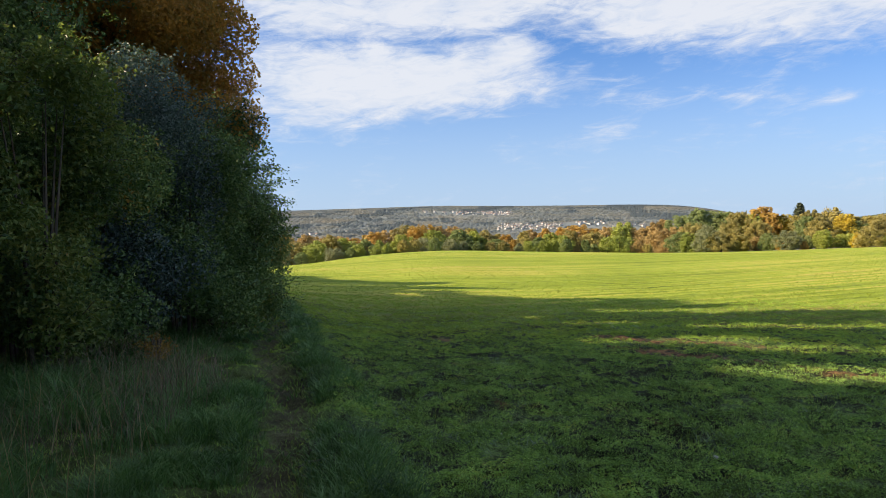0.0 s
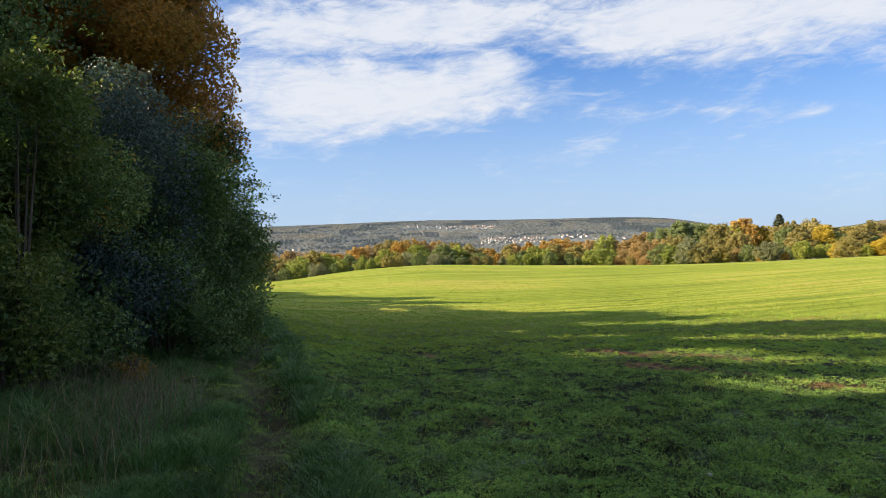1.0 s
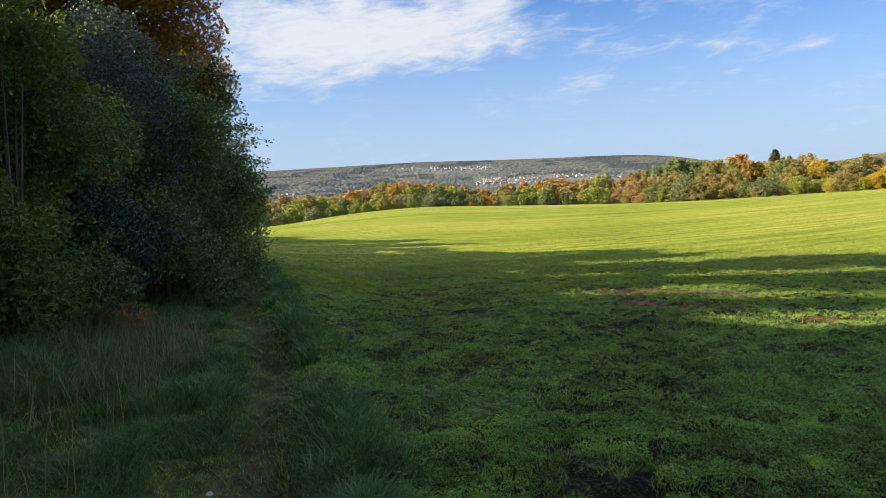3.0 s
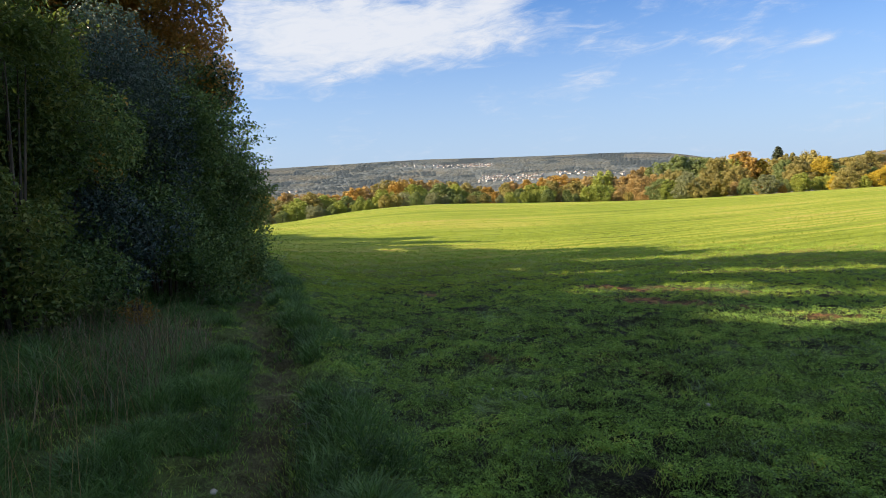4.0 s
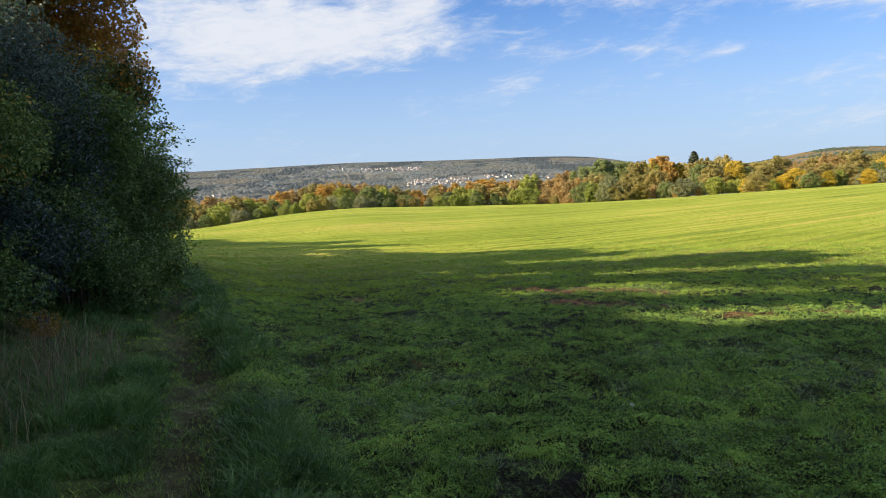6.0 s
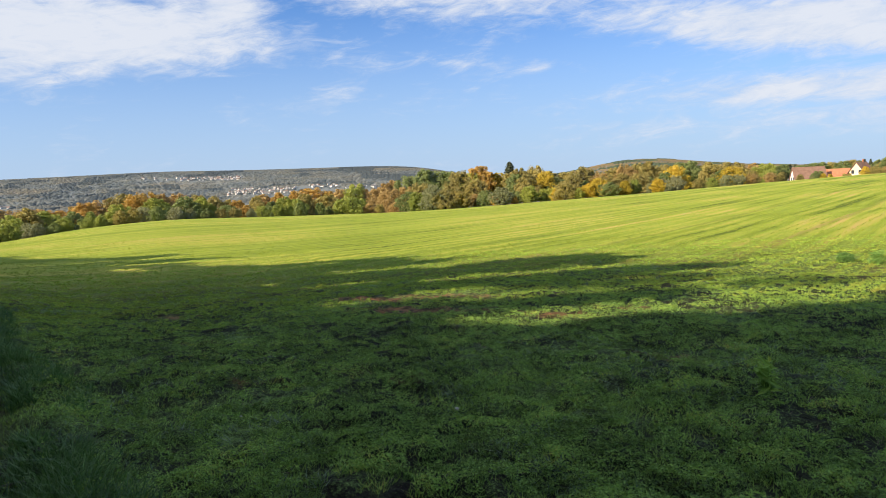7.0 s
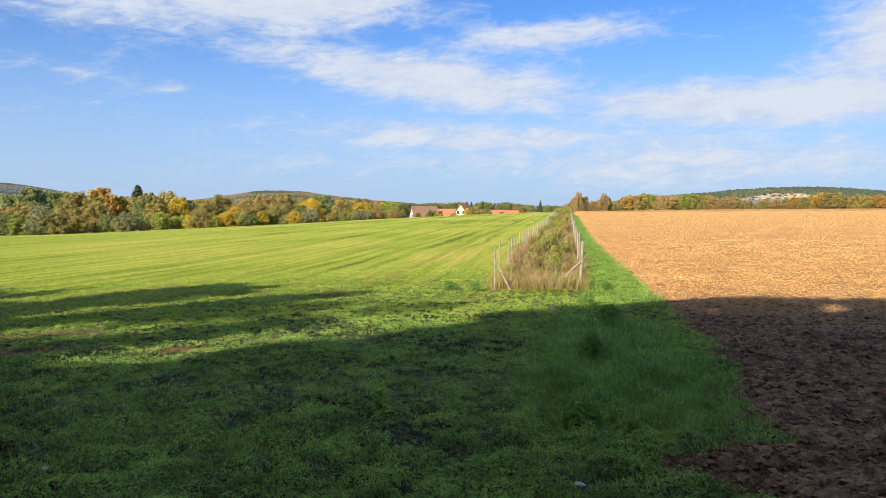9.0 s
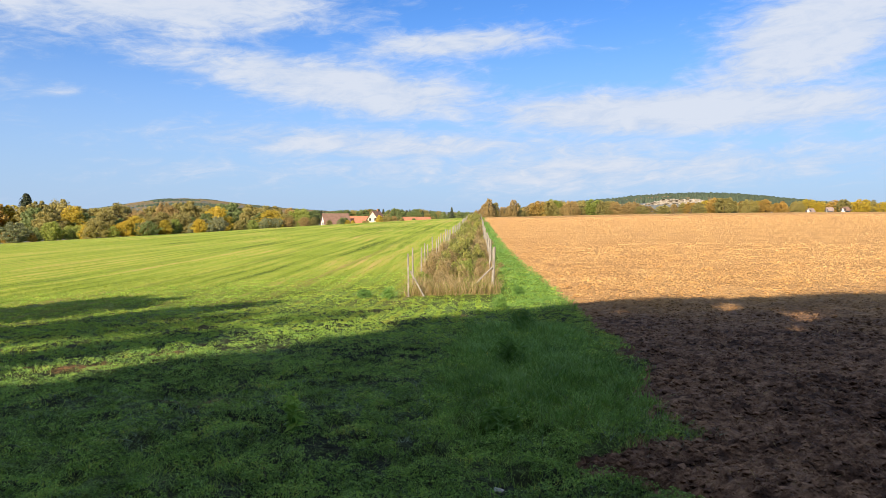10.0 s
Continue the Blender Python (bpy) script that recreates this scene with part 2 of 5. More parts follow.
MAT["stone"] = plain("stone", (0.38, 0.36, 0.32), (0.6, 0.58, 0.53), 20.0)


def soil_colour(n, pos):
    """Ploughed loam in crumbs and clods: pale dry colour, with the wood's deep shade painted into the near soil."""
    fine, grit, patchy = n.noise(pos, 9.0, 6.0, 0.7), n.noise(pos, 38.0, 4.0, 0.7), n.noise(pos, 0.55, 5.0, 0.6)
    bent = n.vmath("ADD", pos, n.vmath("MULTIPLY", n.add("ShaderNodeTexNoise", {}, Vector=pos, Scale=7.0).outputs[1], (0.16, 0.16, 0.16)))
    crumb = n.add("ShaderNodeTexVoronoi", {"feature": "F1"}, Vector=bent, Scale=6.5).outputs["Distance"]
    # hollows between crumbs darkened in the colour, in place of their shade
    pit_shade = n.math("MULTIPLY", n.step(crumb, 0.45, 0.85), 0.11)
    f = n.math("SUBTRACT", n.math("ADD", n.math("MULTIPLY", fine, 0.5), n.math("ADD", n.math("MULTIPLY", grit, 0.25), n.math("MULTIPLY", patchy, 0.3))), pit_shade)
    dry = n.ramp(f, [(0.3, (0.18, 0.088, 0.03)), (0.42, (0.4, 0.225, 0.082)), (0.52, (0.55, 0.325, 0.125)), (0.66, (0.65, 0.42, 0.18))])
    # near soil colour: the wood's shade put into a darker ramp
    shade_soil = n.ramp(f, [(0.34, (0.03, 0.018, 0.013)), (0.47, (0.12, 0.07, 0.045)), (0.56, (0.24, 0.145, 0.09)), (0.7, (0.42, 0.27, 0.16))])
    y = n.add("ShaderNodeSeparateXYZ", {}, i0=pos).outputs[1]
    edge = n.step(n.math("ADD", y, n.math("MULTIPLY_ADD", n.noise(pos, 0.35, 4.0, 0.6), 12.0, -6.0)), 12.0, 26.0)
    return n.mix(edge, shade_soil, dry)


def clod_material():
    m, n, b, out = material("clod", 0.95, 0.1)
    pos = place(n)
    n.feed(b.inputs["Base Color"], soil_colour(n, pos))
    bumped(n, b, n.noise(pos, 30.0, 4.0, 0.7), 0.6, 0.02)
    return m


MAT["clod"] = clod_material()
MAT["leaf_wood"] = leaf_material("leaf_wood", [(0.1, (0.12, 0.16, 0.055)), (0.5, (0.2, 0.25, 0.085)), (1.0, (0.33, 0.36, 0.13))], (0.24, 0.3, 0.07), 0.6, 0.3, 0.25, 0.9, own=0.3)
MAT["leaf_grey"] = leaf_material("leaf_grey", [(0.1, (0.17, 0.19, 0.095)), (0.5, (0.27, 0.285, 0.145)), (1.0, (0.39, 0.385, 0.21))], (0.3, 0.32, 0.13), 0.6, 0.3, 0.25, 0.9, own=0.3)
MAT["rock"] = plain("rock", (0.2, 0.17, 0.12), (0.42, 0.37, 0.3), 0.25)
MAT["render_town"] = plain("render_town", (0.5, 0.5, 0.48), (0.68, 0.67, 0.64), 0.05)

# ---- terrain ----
# heading, field edge distance, elevation of the edge, height at 24 m, then heights at 60 m past the edge and at 500, 1200, 2000, 2500, 3000, 4800 m
TERRAIN = [
    (-180, 200, 0.9, 0.2, 6, 8, 10, 10, 10, 10, 10),
    (-110, 200, 0.7, 0.0, 6, 8, 10, 10, 10, 10, 10),
    (-70, 250, 0.15, -0.6, 1.5, 2, 8, 6, 6, 6, 6),
    (-35.5, 260, -0.03, -0.95, 0.8, 0, 3, 2, 0, 0, 0),
    (-30, 260, -0.06, -0.97, 0.6, 0, 14, 2, 0, 0, 0),
    (-26, 260, -0.10, -1.0, 0.5, 0, 26, 8, 0, 0, 0),
    (-21, 260, -0.16, -1.02, 0.1, -1, 26, 8, 0, 0, 0),
    (-17, 260, -0.23, -1.05, -0.2, -2, 19, 6, 0, 0, 0),
    (-10, 250, -0.39, -1.1, -0.9, -3, 3, 0, 0, 0, 0),
    (-5, 225, -0.46, -1.15, -2.6, -5, -5, -5, 0, 0, 0),
    (3, 205, -0.86, -1.2, -4.2, -8, -8, -4, 0, 0, 0),
    (8, 202, -1.12, -1.22, -4.7, -9, -8, 5, 5, 5, 0),
    (12, 200, -1.33, -1.25, -5.2, -10, -8, 17, 12, 5, 0),
    (15, 200, -1.53, -1.27, -5.5, -11, -8, 34, 22, 8, 0),
    (17.7, 200, -1.66, -1.28, -5.8, -11.5, -8, 43, 28, 8, 0),
    (20, 200, -1.76, -1.3, -6.0, -12, -8, 31, 20, 8, 0),
    (23.5, 202, -1.92, -1.32, -6.6, -13, -14, 3, 5, 5, 0),
    (29, 205, -2.17, -1.35, -7.5, -14, -20, -5, 0, 5, 0),
    (32, 208, -2.25, -1.36, -8.5, -16, -30, -12, 8, 30, 20),
    (34.5, 210, -2.31, -1.38, -9.5, -18, -45, -18, 28, 70, 50),
    (38.7, 215, -2.34, -1.4, -10.5, -22, -55, -18, 32, 78, 60),
    (47.7, 215, -2.18, -1.45, -11, -26, -60, -18, 34, 80, 60),
    (55, 190, -1.93, -1.4, -9, -26, -60, -18, 38, 88, 60),
    (61.6, 180, -2.3, -1.3, -11, -28, -60, -20, 30, 80, 60),
    (66.6, 170, -3.06, -0.9, -13, -30, -60, -22, 28, 74, 60),
    (75, 160, -3.2, -0.4, -12, -28, -50, -20, 28, 70, 60),
    (90, 160, -1.2, -0.15, -2, -10, -20, -10, 20, 50, 50),
    (120, 200, 0.4, 0.1, 5, 8, 10, 10, 10, 10, 10),
    (180, 200, 0.9, 0.2, 6, 8, 10, 10, 10, 10, 10),
]
TER = np.array(TERRAIN, float)
GA = np.linspace(-180, 180, 361)
GS = np.linspace(0, math.log1p(4900 / 4), 420)      # s = log(1 + r/4)


def pchip(xk, yk, x):
    h, d = np.diff(xk), np.diff(yk) / np.diff(xk)
    m = np.zeros_like(yk)
    m[0], m[-1] = d[0], d[-1]
    for i in range(1, len(xk) - 1):
        if d[i - 1] * d[i] > 0:
            w1, w2 = 2 * h[i] + h[i - 1], h[i] + 2 * h[i - 1]
            m[i] = (w1 + w2) / (w1 / d[i - 1] + w2 / d[i])
    i = np.clip(np.searchsorted(xk, x) - 1, 0, len(xk) - 2)
    t = (x - xk[i]) / h[i]
    return ((1 + 2 * t) * (1 - t) ** 2 * yk[i] + t * (1 - t) ** 2 * h[i] * m[i]
            + t * t * (3 - 2 * t) * yk[i + 1] + t * t * (t - 1) * h[i] * m[i + 1])


def build_relief():
    radii = 4 * np.expm1(GS)
    cols = [np.interp(GA, TER[:, 0], TER[:, k]) for k in range(1, TER.shape[1])]
    kernel = np.exp(-0.5 * (np.arange(-8, 9) / 2.0) ** 2)
    kernel /= kernel.sum()
    cols = [np.convolve(np.r_[c[-9:-1], c, c[1:9]], kernel, "valid") for c in cols]
    rows = []
    for i in range(len(GA)):
        edge, el, dip, *far = [c[i] for c in cols]
        edge_z = EYE + edge * math.tan(radians(el))
        mid = 0.5 * (24 + edge)
        mid_z = dip + (edge_z - dip) * 0.44
        xk = np.array([0, 3, 24, mid, edge, edge + 60, 500, 1200, 2000, 2500, 3000, 4900], float)
        yk = np.array([0, -0.03, dip, mid_z, edge_z, *far], float)
        rows.append(pchip(xk, yk, radii))
    return np.array(rows)


RELIEF = build_relief()


def height(x, y):
    """The large form of the ground."""
    x, y = np.asarray(x, float), np.asarray(y, float)
    r = np.hypot(x, y)
    a = np.degrees(np.arctan2(-x, y)) + 180.0
    s = np.log1p(r / 4) / GS[1]
    i, j = np.clip(a.astype(int), 0, 359), np.clip(s.astype(int), 0, len(GS) - 2)
    u, v = a - i, s - j
    return ((1 - u) * (1 - v) * RELIEF[i, j] + u * (1 - v) * RELIEF[i + 1, j]
            + (1 - u) * v * RELIEF[i, j + 1] + u * v * RELIEF[i + 1, j + 1])


def polar(az_deg, r):
    a = np.radians(az_deg)
    return -np.sin(a) * r, np.cos(a) * r


FENCE_AZ = -6.2
FDIR = np.array([-math.sin(radians(FENCE_AZ)), math.cos(radians(FENCE_AZ))])
SOIL_Y = [-6, 0, 4.2, 5.45, 7.9, 9.9, 13.2, 18.35, 24.2, 33.4, 51.2, 94.4, 190.0, 320.0]
SOIL_X = [1.0, 1.15, 1.45, 1.9, 2.85, 3.15, 3.75, 4.6, 5.25, 6.0, 7.6, 12.2, 22.6, 36.5]


def hash_noise(x, y, seed):
    """Smooth value noise on a unit lattice."""
    xi, yi = np.floor(x).astype(np.int64), np.floor(y).astype(np.int64)
    u, v = x - xi, y - yi
    u, v = u * u * (3 - 2 * u), v * v * (3 - 2 * v)

    def rnd(i, j):
        n = (i * 374761393 + j * 668265263 + seed * 974634777) & 0x7FFFFFFF
        n = ((n ^ (n >> 13)) * 1274126177) & 0x7FFFFFFF
        return ((n ^ (n >> 16)) & 0xFFFF) / 65535.0
    return (rnd(xi, yi) * (1 - u) + rnd(xi + 1, yi) * u) * (1 - v) + (rnd(xi, yi + 1) * (1 - u) + rnd(xi + 1, yi + 1) * u) * v


def soil_side(x, y):
    """Metres to the right of the ragged edge between grass and ploughed soil."""
    near = np.clip((14 - y) / 10, 0, 1)
    rag = (hash_noise(x * 1.3, y * 1.3, 5) - 0.5) * 1.1 * near + (hash_noise(x * 4, y * 4, 6) - 0.5) * 0.5 * (0.2 + near)
    return x - np.interp(y, SOIL_Y, SOIL_X) + rag


PATH_A, PATH_B = np.array([-1.82, 0.45]), np.array([-25.93, 9.6])


def path_side(x, y):
    """Signed metres from the trodden path (plus: field side), and metres along it."""
    d = (PATH_B - PATH_A) / np.linalg.norm(PATH_B - PATH_A)
    px, py = x - PATH_A[0], y - PATH_A[1]
    along = px * d[0] + py * d[1]
    return (px * d[1] - py * d[0]) * 1.0 + 0.12 * np.sin(along * 0.9), along


def small_relief(x, y):
    """Clods, tussocks and the worn path."""
    r = np.hypot(x, y)
    fade = np.clip(1.3 - r / 60, 0, 1)
    soil = np.clip(soil_side(x, y) / 0.5, 0, 1)
    lump = (hash_noise(x * 5, y * 5, 1) - 0.5) * 0.05 + (hash_noise(x * 13, y * 13, 2) - 0.5) * 0.055 + (hash_noise(x * 24, y * 24, 10) - 0.5) * 0.04 + (hash_noise(x * 1.7, y * 1.7, 3) - 0.5) * 0.1
    turf = (hash_noise(x * 5.1, y * 5.1, 4) - 0.5) * 0.085 + (hash_noise(x * 14, y * 14, 7) - 0.5) * 0.035 + (hash_noise(x * 0.7, y * 0.7, 9) - 0.5) * 0.08 + (hash_noise(x * 9, y * 9, 8) - 0.5) * 0.02
    side, along = path_side(x, y)
    on_path = np.exp(-(side / 0.2) ** 2) * np.clip((along + 1.5) / 2, 0, 1)
    bank = 0.10 * np.exp(-((side - 0.55) / 0.3) ** 2) * np.clip((along + 1.5) / 2, 0, 1)
    return fade * (lump * soil + turf * (1 - soil)) - 0.07 * on_path + bank


# ---- mesh helpers ----
def mesh_from(name, verts, faces, mat, smooth=False):
    """A mesh from numpy arrays: verts (n,3) and faces (m,k), all of k corners."""
    verts, faces = np.asarray(verts, np.float32), np.asarray(faces, np.int32)
    me = bpy.data.meshes.new(name)
    me.vertices.add(len(verts))
    me.vertices.foreach_set("co", verts.ravel())
    k = faces.shape[1]
    me.loops.add(faces.size)
    me.loops.foreach_set("vertex_index", faces.ravel())
    me.polygons.add(len(faces))
    me.polygons.foreach_set("loop_start", np.arange(0, faces.size, k, dtype=np.int32))
    me.polygons.foreach_set("use_smooth", np.full(len(faces), smooth))
    me.materials.append(mat)
    me.update(calc_edges=True)
    me.validate()
    return me


def thing(name, label, category, group="", at=(0, 0, 0), turn=0.0, size=1.0):
    e = new(name)
    e.empty_display_size = 0.2
    e.matrix_basis = Matrix.LocRotScale(at, Euler((0, 0, turn)), (size, size, size))
    return tagged(e, label, category, group)


def part(name, data, parent, label=""):
    o = new(name, data)
    o.parent = parent
    if label:
        tagged(o, label)
    return o


def unit(v):
    return v / np.maximum(np.linalg.norm(v, axis=-1, keepdims=True), 1e-9)


def leaf_arrays(rng, pts, normals, length, width, spread=0.8, small=False):
    """Folded four-cornered leaves at pts, facing roughly along normals; small ones are single triangles."""
    n = len(pts)
    nor = unit(normals + rng.normal(0, spread, (n, 3)))
    side = unit(np.cross(nor, rng.normal(0, 1, (n, 3))))
    ahead = np.cross(nor, side)
    ln = (length * rng.uniform(0.6, 1.3, n))[:, None]
    wd = (width * rng.uniform(0.6, 1.3, n))[:, None]
    fold = nor * wd * 0.35
    if small:
        v = np.stack([pts - ahead * ln * 0.6 - side * wd * 0.5, pts - ahead * ln * 0.4 + side * wd * 0.6, pts + ahead * ln * 0.7], 1).reshape(-1, 3)
        return v, np.arange(n)[:, None] * 3 + [0, 1, 2]
    v = np.stack([pts - ahead * ln * 0.5, pts + side * wd * 0.5 + fold, pts + ahead * ln * 0.5, pts - side * wd * 0.5 + fold], 1).reshape(-1, 3)
    b = np.arange(n)[:, None] * 4
    f = np.concatenate([b + [0, 1, 2], b + [0, 2, 3]])
    return v, f


def blob_points(rng, centre, radii, count, shell=0.5):
    """Points in the outer part of an ellipsoid, and the way out from its middle."""
    d = unit(rng.normal(0, 1, (count, 3)))
    k = rng.uniform(shell ** 3, 1.0, count) ** (1 / 3)
    return np.array(centre) + d * np.array(radii) * k[:, None], d


def tube(points, radii, sides=7):
    """A tapered tube along points, as arrays."""
    points = np.asarray(points, float)
    verts, faces = [], []
    for i, p in enumerate(points):
        t = points[min(i + 1, len(points) - 1)] - points[max(i - 1, 0)]
        t = t / max(np.linalg.norm(t), 1e-6)
        a = np.cross(t, (0.3, 1.0, 0.1)); a /= np.linalg.norm(a)
        b = np.cross(t, a)
        for k in range(sides):
            w = 2 * math.pi * k / sides
            verts.append(p + radii[i] * (math.cos(w) * a + math.sin(w) * b))
    for i in range(len(points) - 1):
        for k in range(sides):
            k2 = (k + 1) % sides
            faces.append((i * sides + k, i * sides + k2, (i + 1) * sides + k2, (i + 1) * sides + k))
    return np.array(verts), np.array(faces)


def joined(arrays):
    vs, fs, n = [], [], 0
    for v, f in arrays:
        vs.append(v); fs.append(f + n); n += len(v)
    return np.concatenate(vs), np.concatenate(fs)


def limbs(rng, h, spread, base_r, count=7, lean=0.03):
    """Trunk and limbs of a broad-leaved tree of height h."""
    top = np.array([rng.normal(0, lean) * h, rng.normal(0, lean) * h, h * 0.82])
    trunk_pts = [np.array([0, 0, -0.3]), np.array([0, 0, h * 0.12]), top * [0.4, 0.4, 0.5], top]
    out = [tube(trunk_pts, [base_r * 1.25, base_r, base_r * 0.65, base_r * 0.15])]
    for i in range(count):
        s = rng.uniform(0.3, 0.8)
        a = i * 2.4 + rng.uniform(-0.4, 0.4)
        start = trunk_pts[1] * (1 - s) + top * s
        end = start + np.array([math.cos(a) * spread, math.sin(a) * spread, h * 0.16]) * rng.uniform(0.55, 0.9)
        mid = (start + end) / 2 + [0, 0, h * 0.03]
        out.append(tube([start, mid, end], [base_r * 0.4, base_r * 0.25, base_r * 0.06], 5))
    return joined(out)


# ---- ground ----
def build_ground():
    azs = np.concatenate([np.arange(-180, -48, 3.0), np.arange(-48, 100, 0.3), np.arange(100, 180, 3.0)])
    rad = np.concatenate([[0.0, 0.5, 1.0, 1.5], 2.0 * np.exp(np.arange(0, math.log(16 / 2.0), 0.01)), 16.0 * np.exp(np.arange(0.01, math.log(4800 / 16.0), 0.024))])
    A, R = np.meshgrid(azs, rad[1:], indexing="ij")
    x, y = polar(A, R)
    z = height(x, y) + small_relief(x, y)
    na, nr = A.shape
    verts = np.concatenate([np.stack([x, y, z], -1).reshape(-1, 3), [[0, 0, 0]]])
    i, j = np.meshgrid(np.arange(na), np.arange(nr - 1), indexing="ij")
    i2 = (i + 1) % na
    faces = np.stack([i * nr + j, i * nr + j + 1, i2 * nr + j + 1, i2 * nr + j], -1).reshape(-1, 4)
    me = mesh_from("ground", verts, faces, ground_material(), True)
    fan = bmesh.new()
    fan.from_mesh(me)
    fan.verts.ensure_lookup_table()
    for k in range(na):
        fan.faces.new((fan.verts[len(verts) - 1], fan.verts[k * nr], fan.verts[((k + 1) % na) * nr]))
    bmesh.ops.recalc_face_normals(fan, faces=fan.faces)
    fan.to_mesh(me)
    fan.free()
    vx, vy = verts[:, 0], verts[:, 1]
    r = np.hypot(vx, vy)
    a = np.degrees(np.arctan2(-vx, vy))
    edge = np.interp(a, TER[:, 0], TER[:, 1])
    side, along = path_side(vx, vy)
    masks = {
        "soil": np.clip(soil_side(vx, vy) / 0.12 + 0.5, 0, 1) * (r < edge + 40) * (vy > -40),
        "path": np.exp(-(side / 0.24) ** 2) * np.clip((along + 1.5) / 1.5, 0, 1) * (along < 27),
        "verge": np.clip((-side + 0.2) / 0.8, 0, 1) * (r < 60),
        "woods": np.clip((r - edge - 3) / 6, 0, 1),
        "lush": lush_mask(vx, vy),
        "bare": bare_mask(vx, vy),
        "quarry": np.clip(1.6 - ((a + 23.0) / 2.6) ** 2, 0, 1) * np.clip(2.0 - np.abs(r - 980) / 70, 0, 1) * np.clip(hash_noise(vx / 30, vy / 30, 15) * 3 - 0.5, 0, 1),
    }
    for key, val in masks.items():
        at = me.attributes.new(key, "FLOAT", "POINT")
        at.data.foreach_set("value", val.astype(np.float32))
    g = new("ground", me)
    tagged(g, "rolling farmland: green crop, ploughed brown soil, trodden path and wooded hills", "ground", kind="structure")
    return g


def lush_mask(x, y):
    fx = np.interp(y, [0, 24, 320], [-1.5, 3.4, 35.0])
    strip = np.clip((x - fx + 0.3) / 0.8, 0, 1) * np.clip((y - 16) / 8, 0, 1)
    patch = np.exp(-(((x - 1.3 - 0.13 * (y - 6)) / 1.05) ** 4 + ((y - 9.6) / 3.9) ** 4)) * 1.3
    return np.clip(np.maximum(strip, patch), 0, 1)


def bare_mask(x, y):
    """Scraped patches where the soil shows among the crop."""
    out = np.zeros_like(x)
    for cx, cy, a, b, w in ((-9.3, 10.9, 1.4, 0.5, 1.3), (-7.7, 11.7, 1.3, 0.5, 1.3), (-6.8, 9.2, 1.8, 0.6, 1.1), (-4.5, 9.3, 1.1, 0.3, 0.95), (-3.4, 10.3, 1.0, 0.3, 0.95), (-5.2, 4.2, 0.6, 0.3, 0.75), (-3.9, 4.8, 1.0, 0.3, 0.6), (1.2, 16.6, 1.6, 0.6, 0.85), (-11.5, 8.0, 1.0, 0.35, 0.9), (-0.4, 2.9, 0.5, 0.2, 0.55), (-2.2, 3.6, 0.6, 0.25, 0.5), (-8.0, 5.6, 0.9, 0.3, 0.7), (-1.8, 6.8, 1.2, 0.3, 0.6)):
        out = np.maximum(out, w * np.exp(-((x - cx) / a) ** 2 - ((y - cy) / b) ** 2))
    return np.clip(out * 1.7 - 0.6 * hash_noise(x * 2.2, y * 2.2, 12) - 0.9 * hash_noise(x * 7, y * 7, 13), 0, 1)


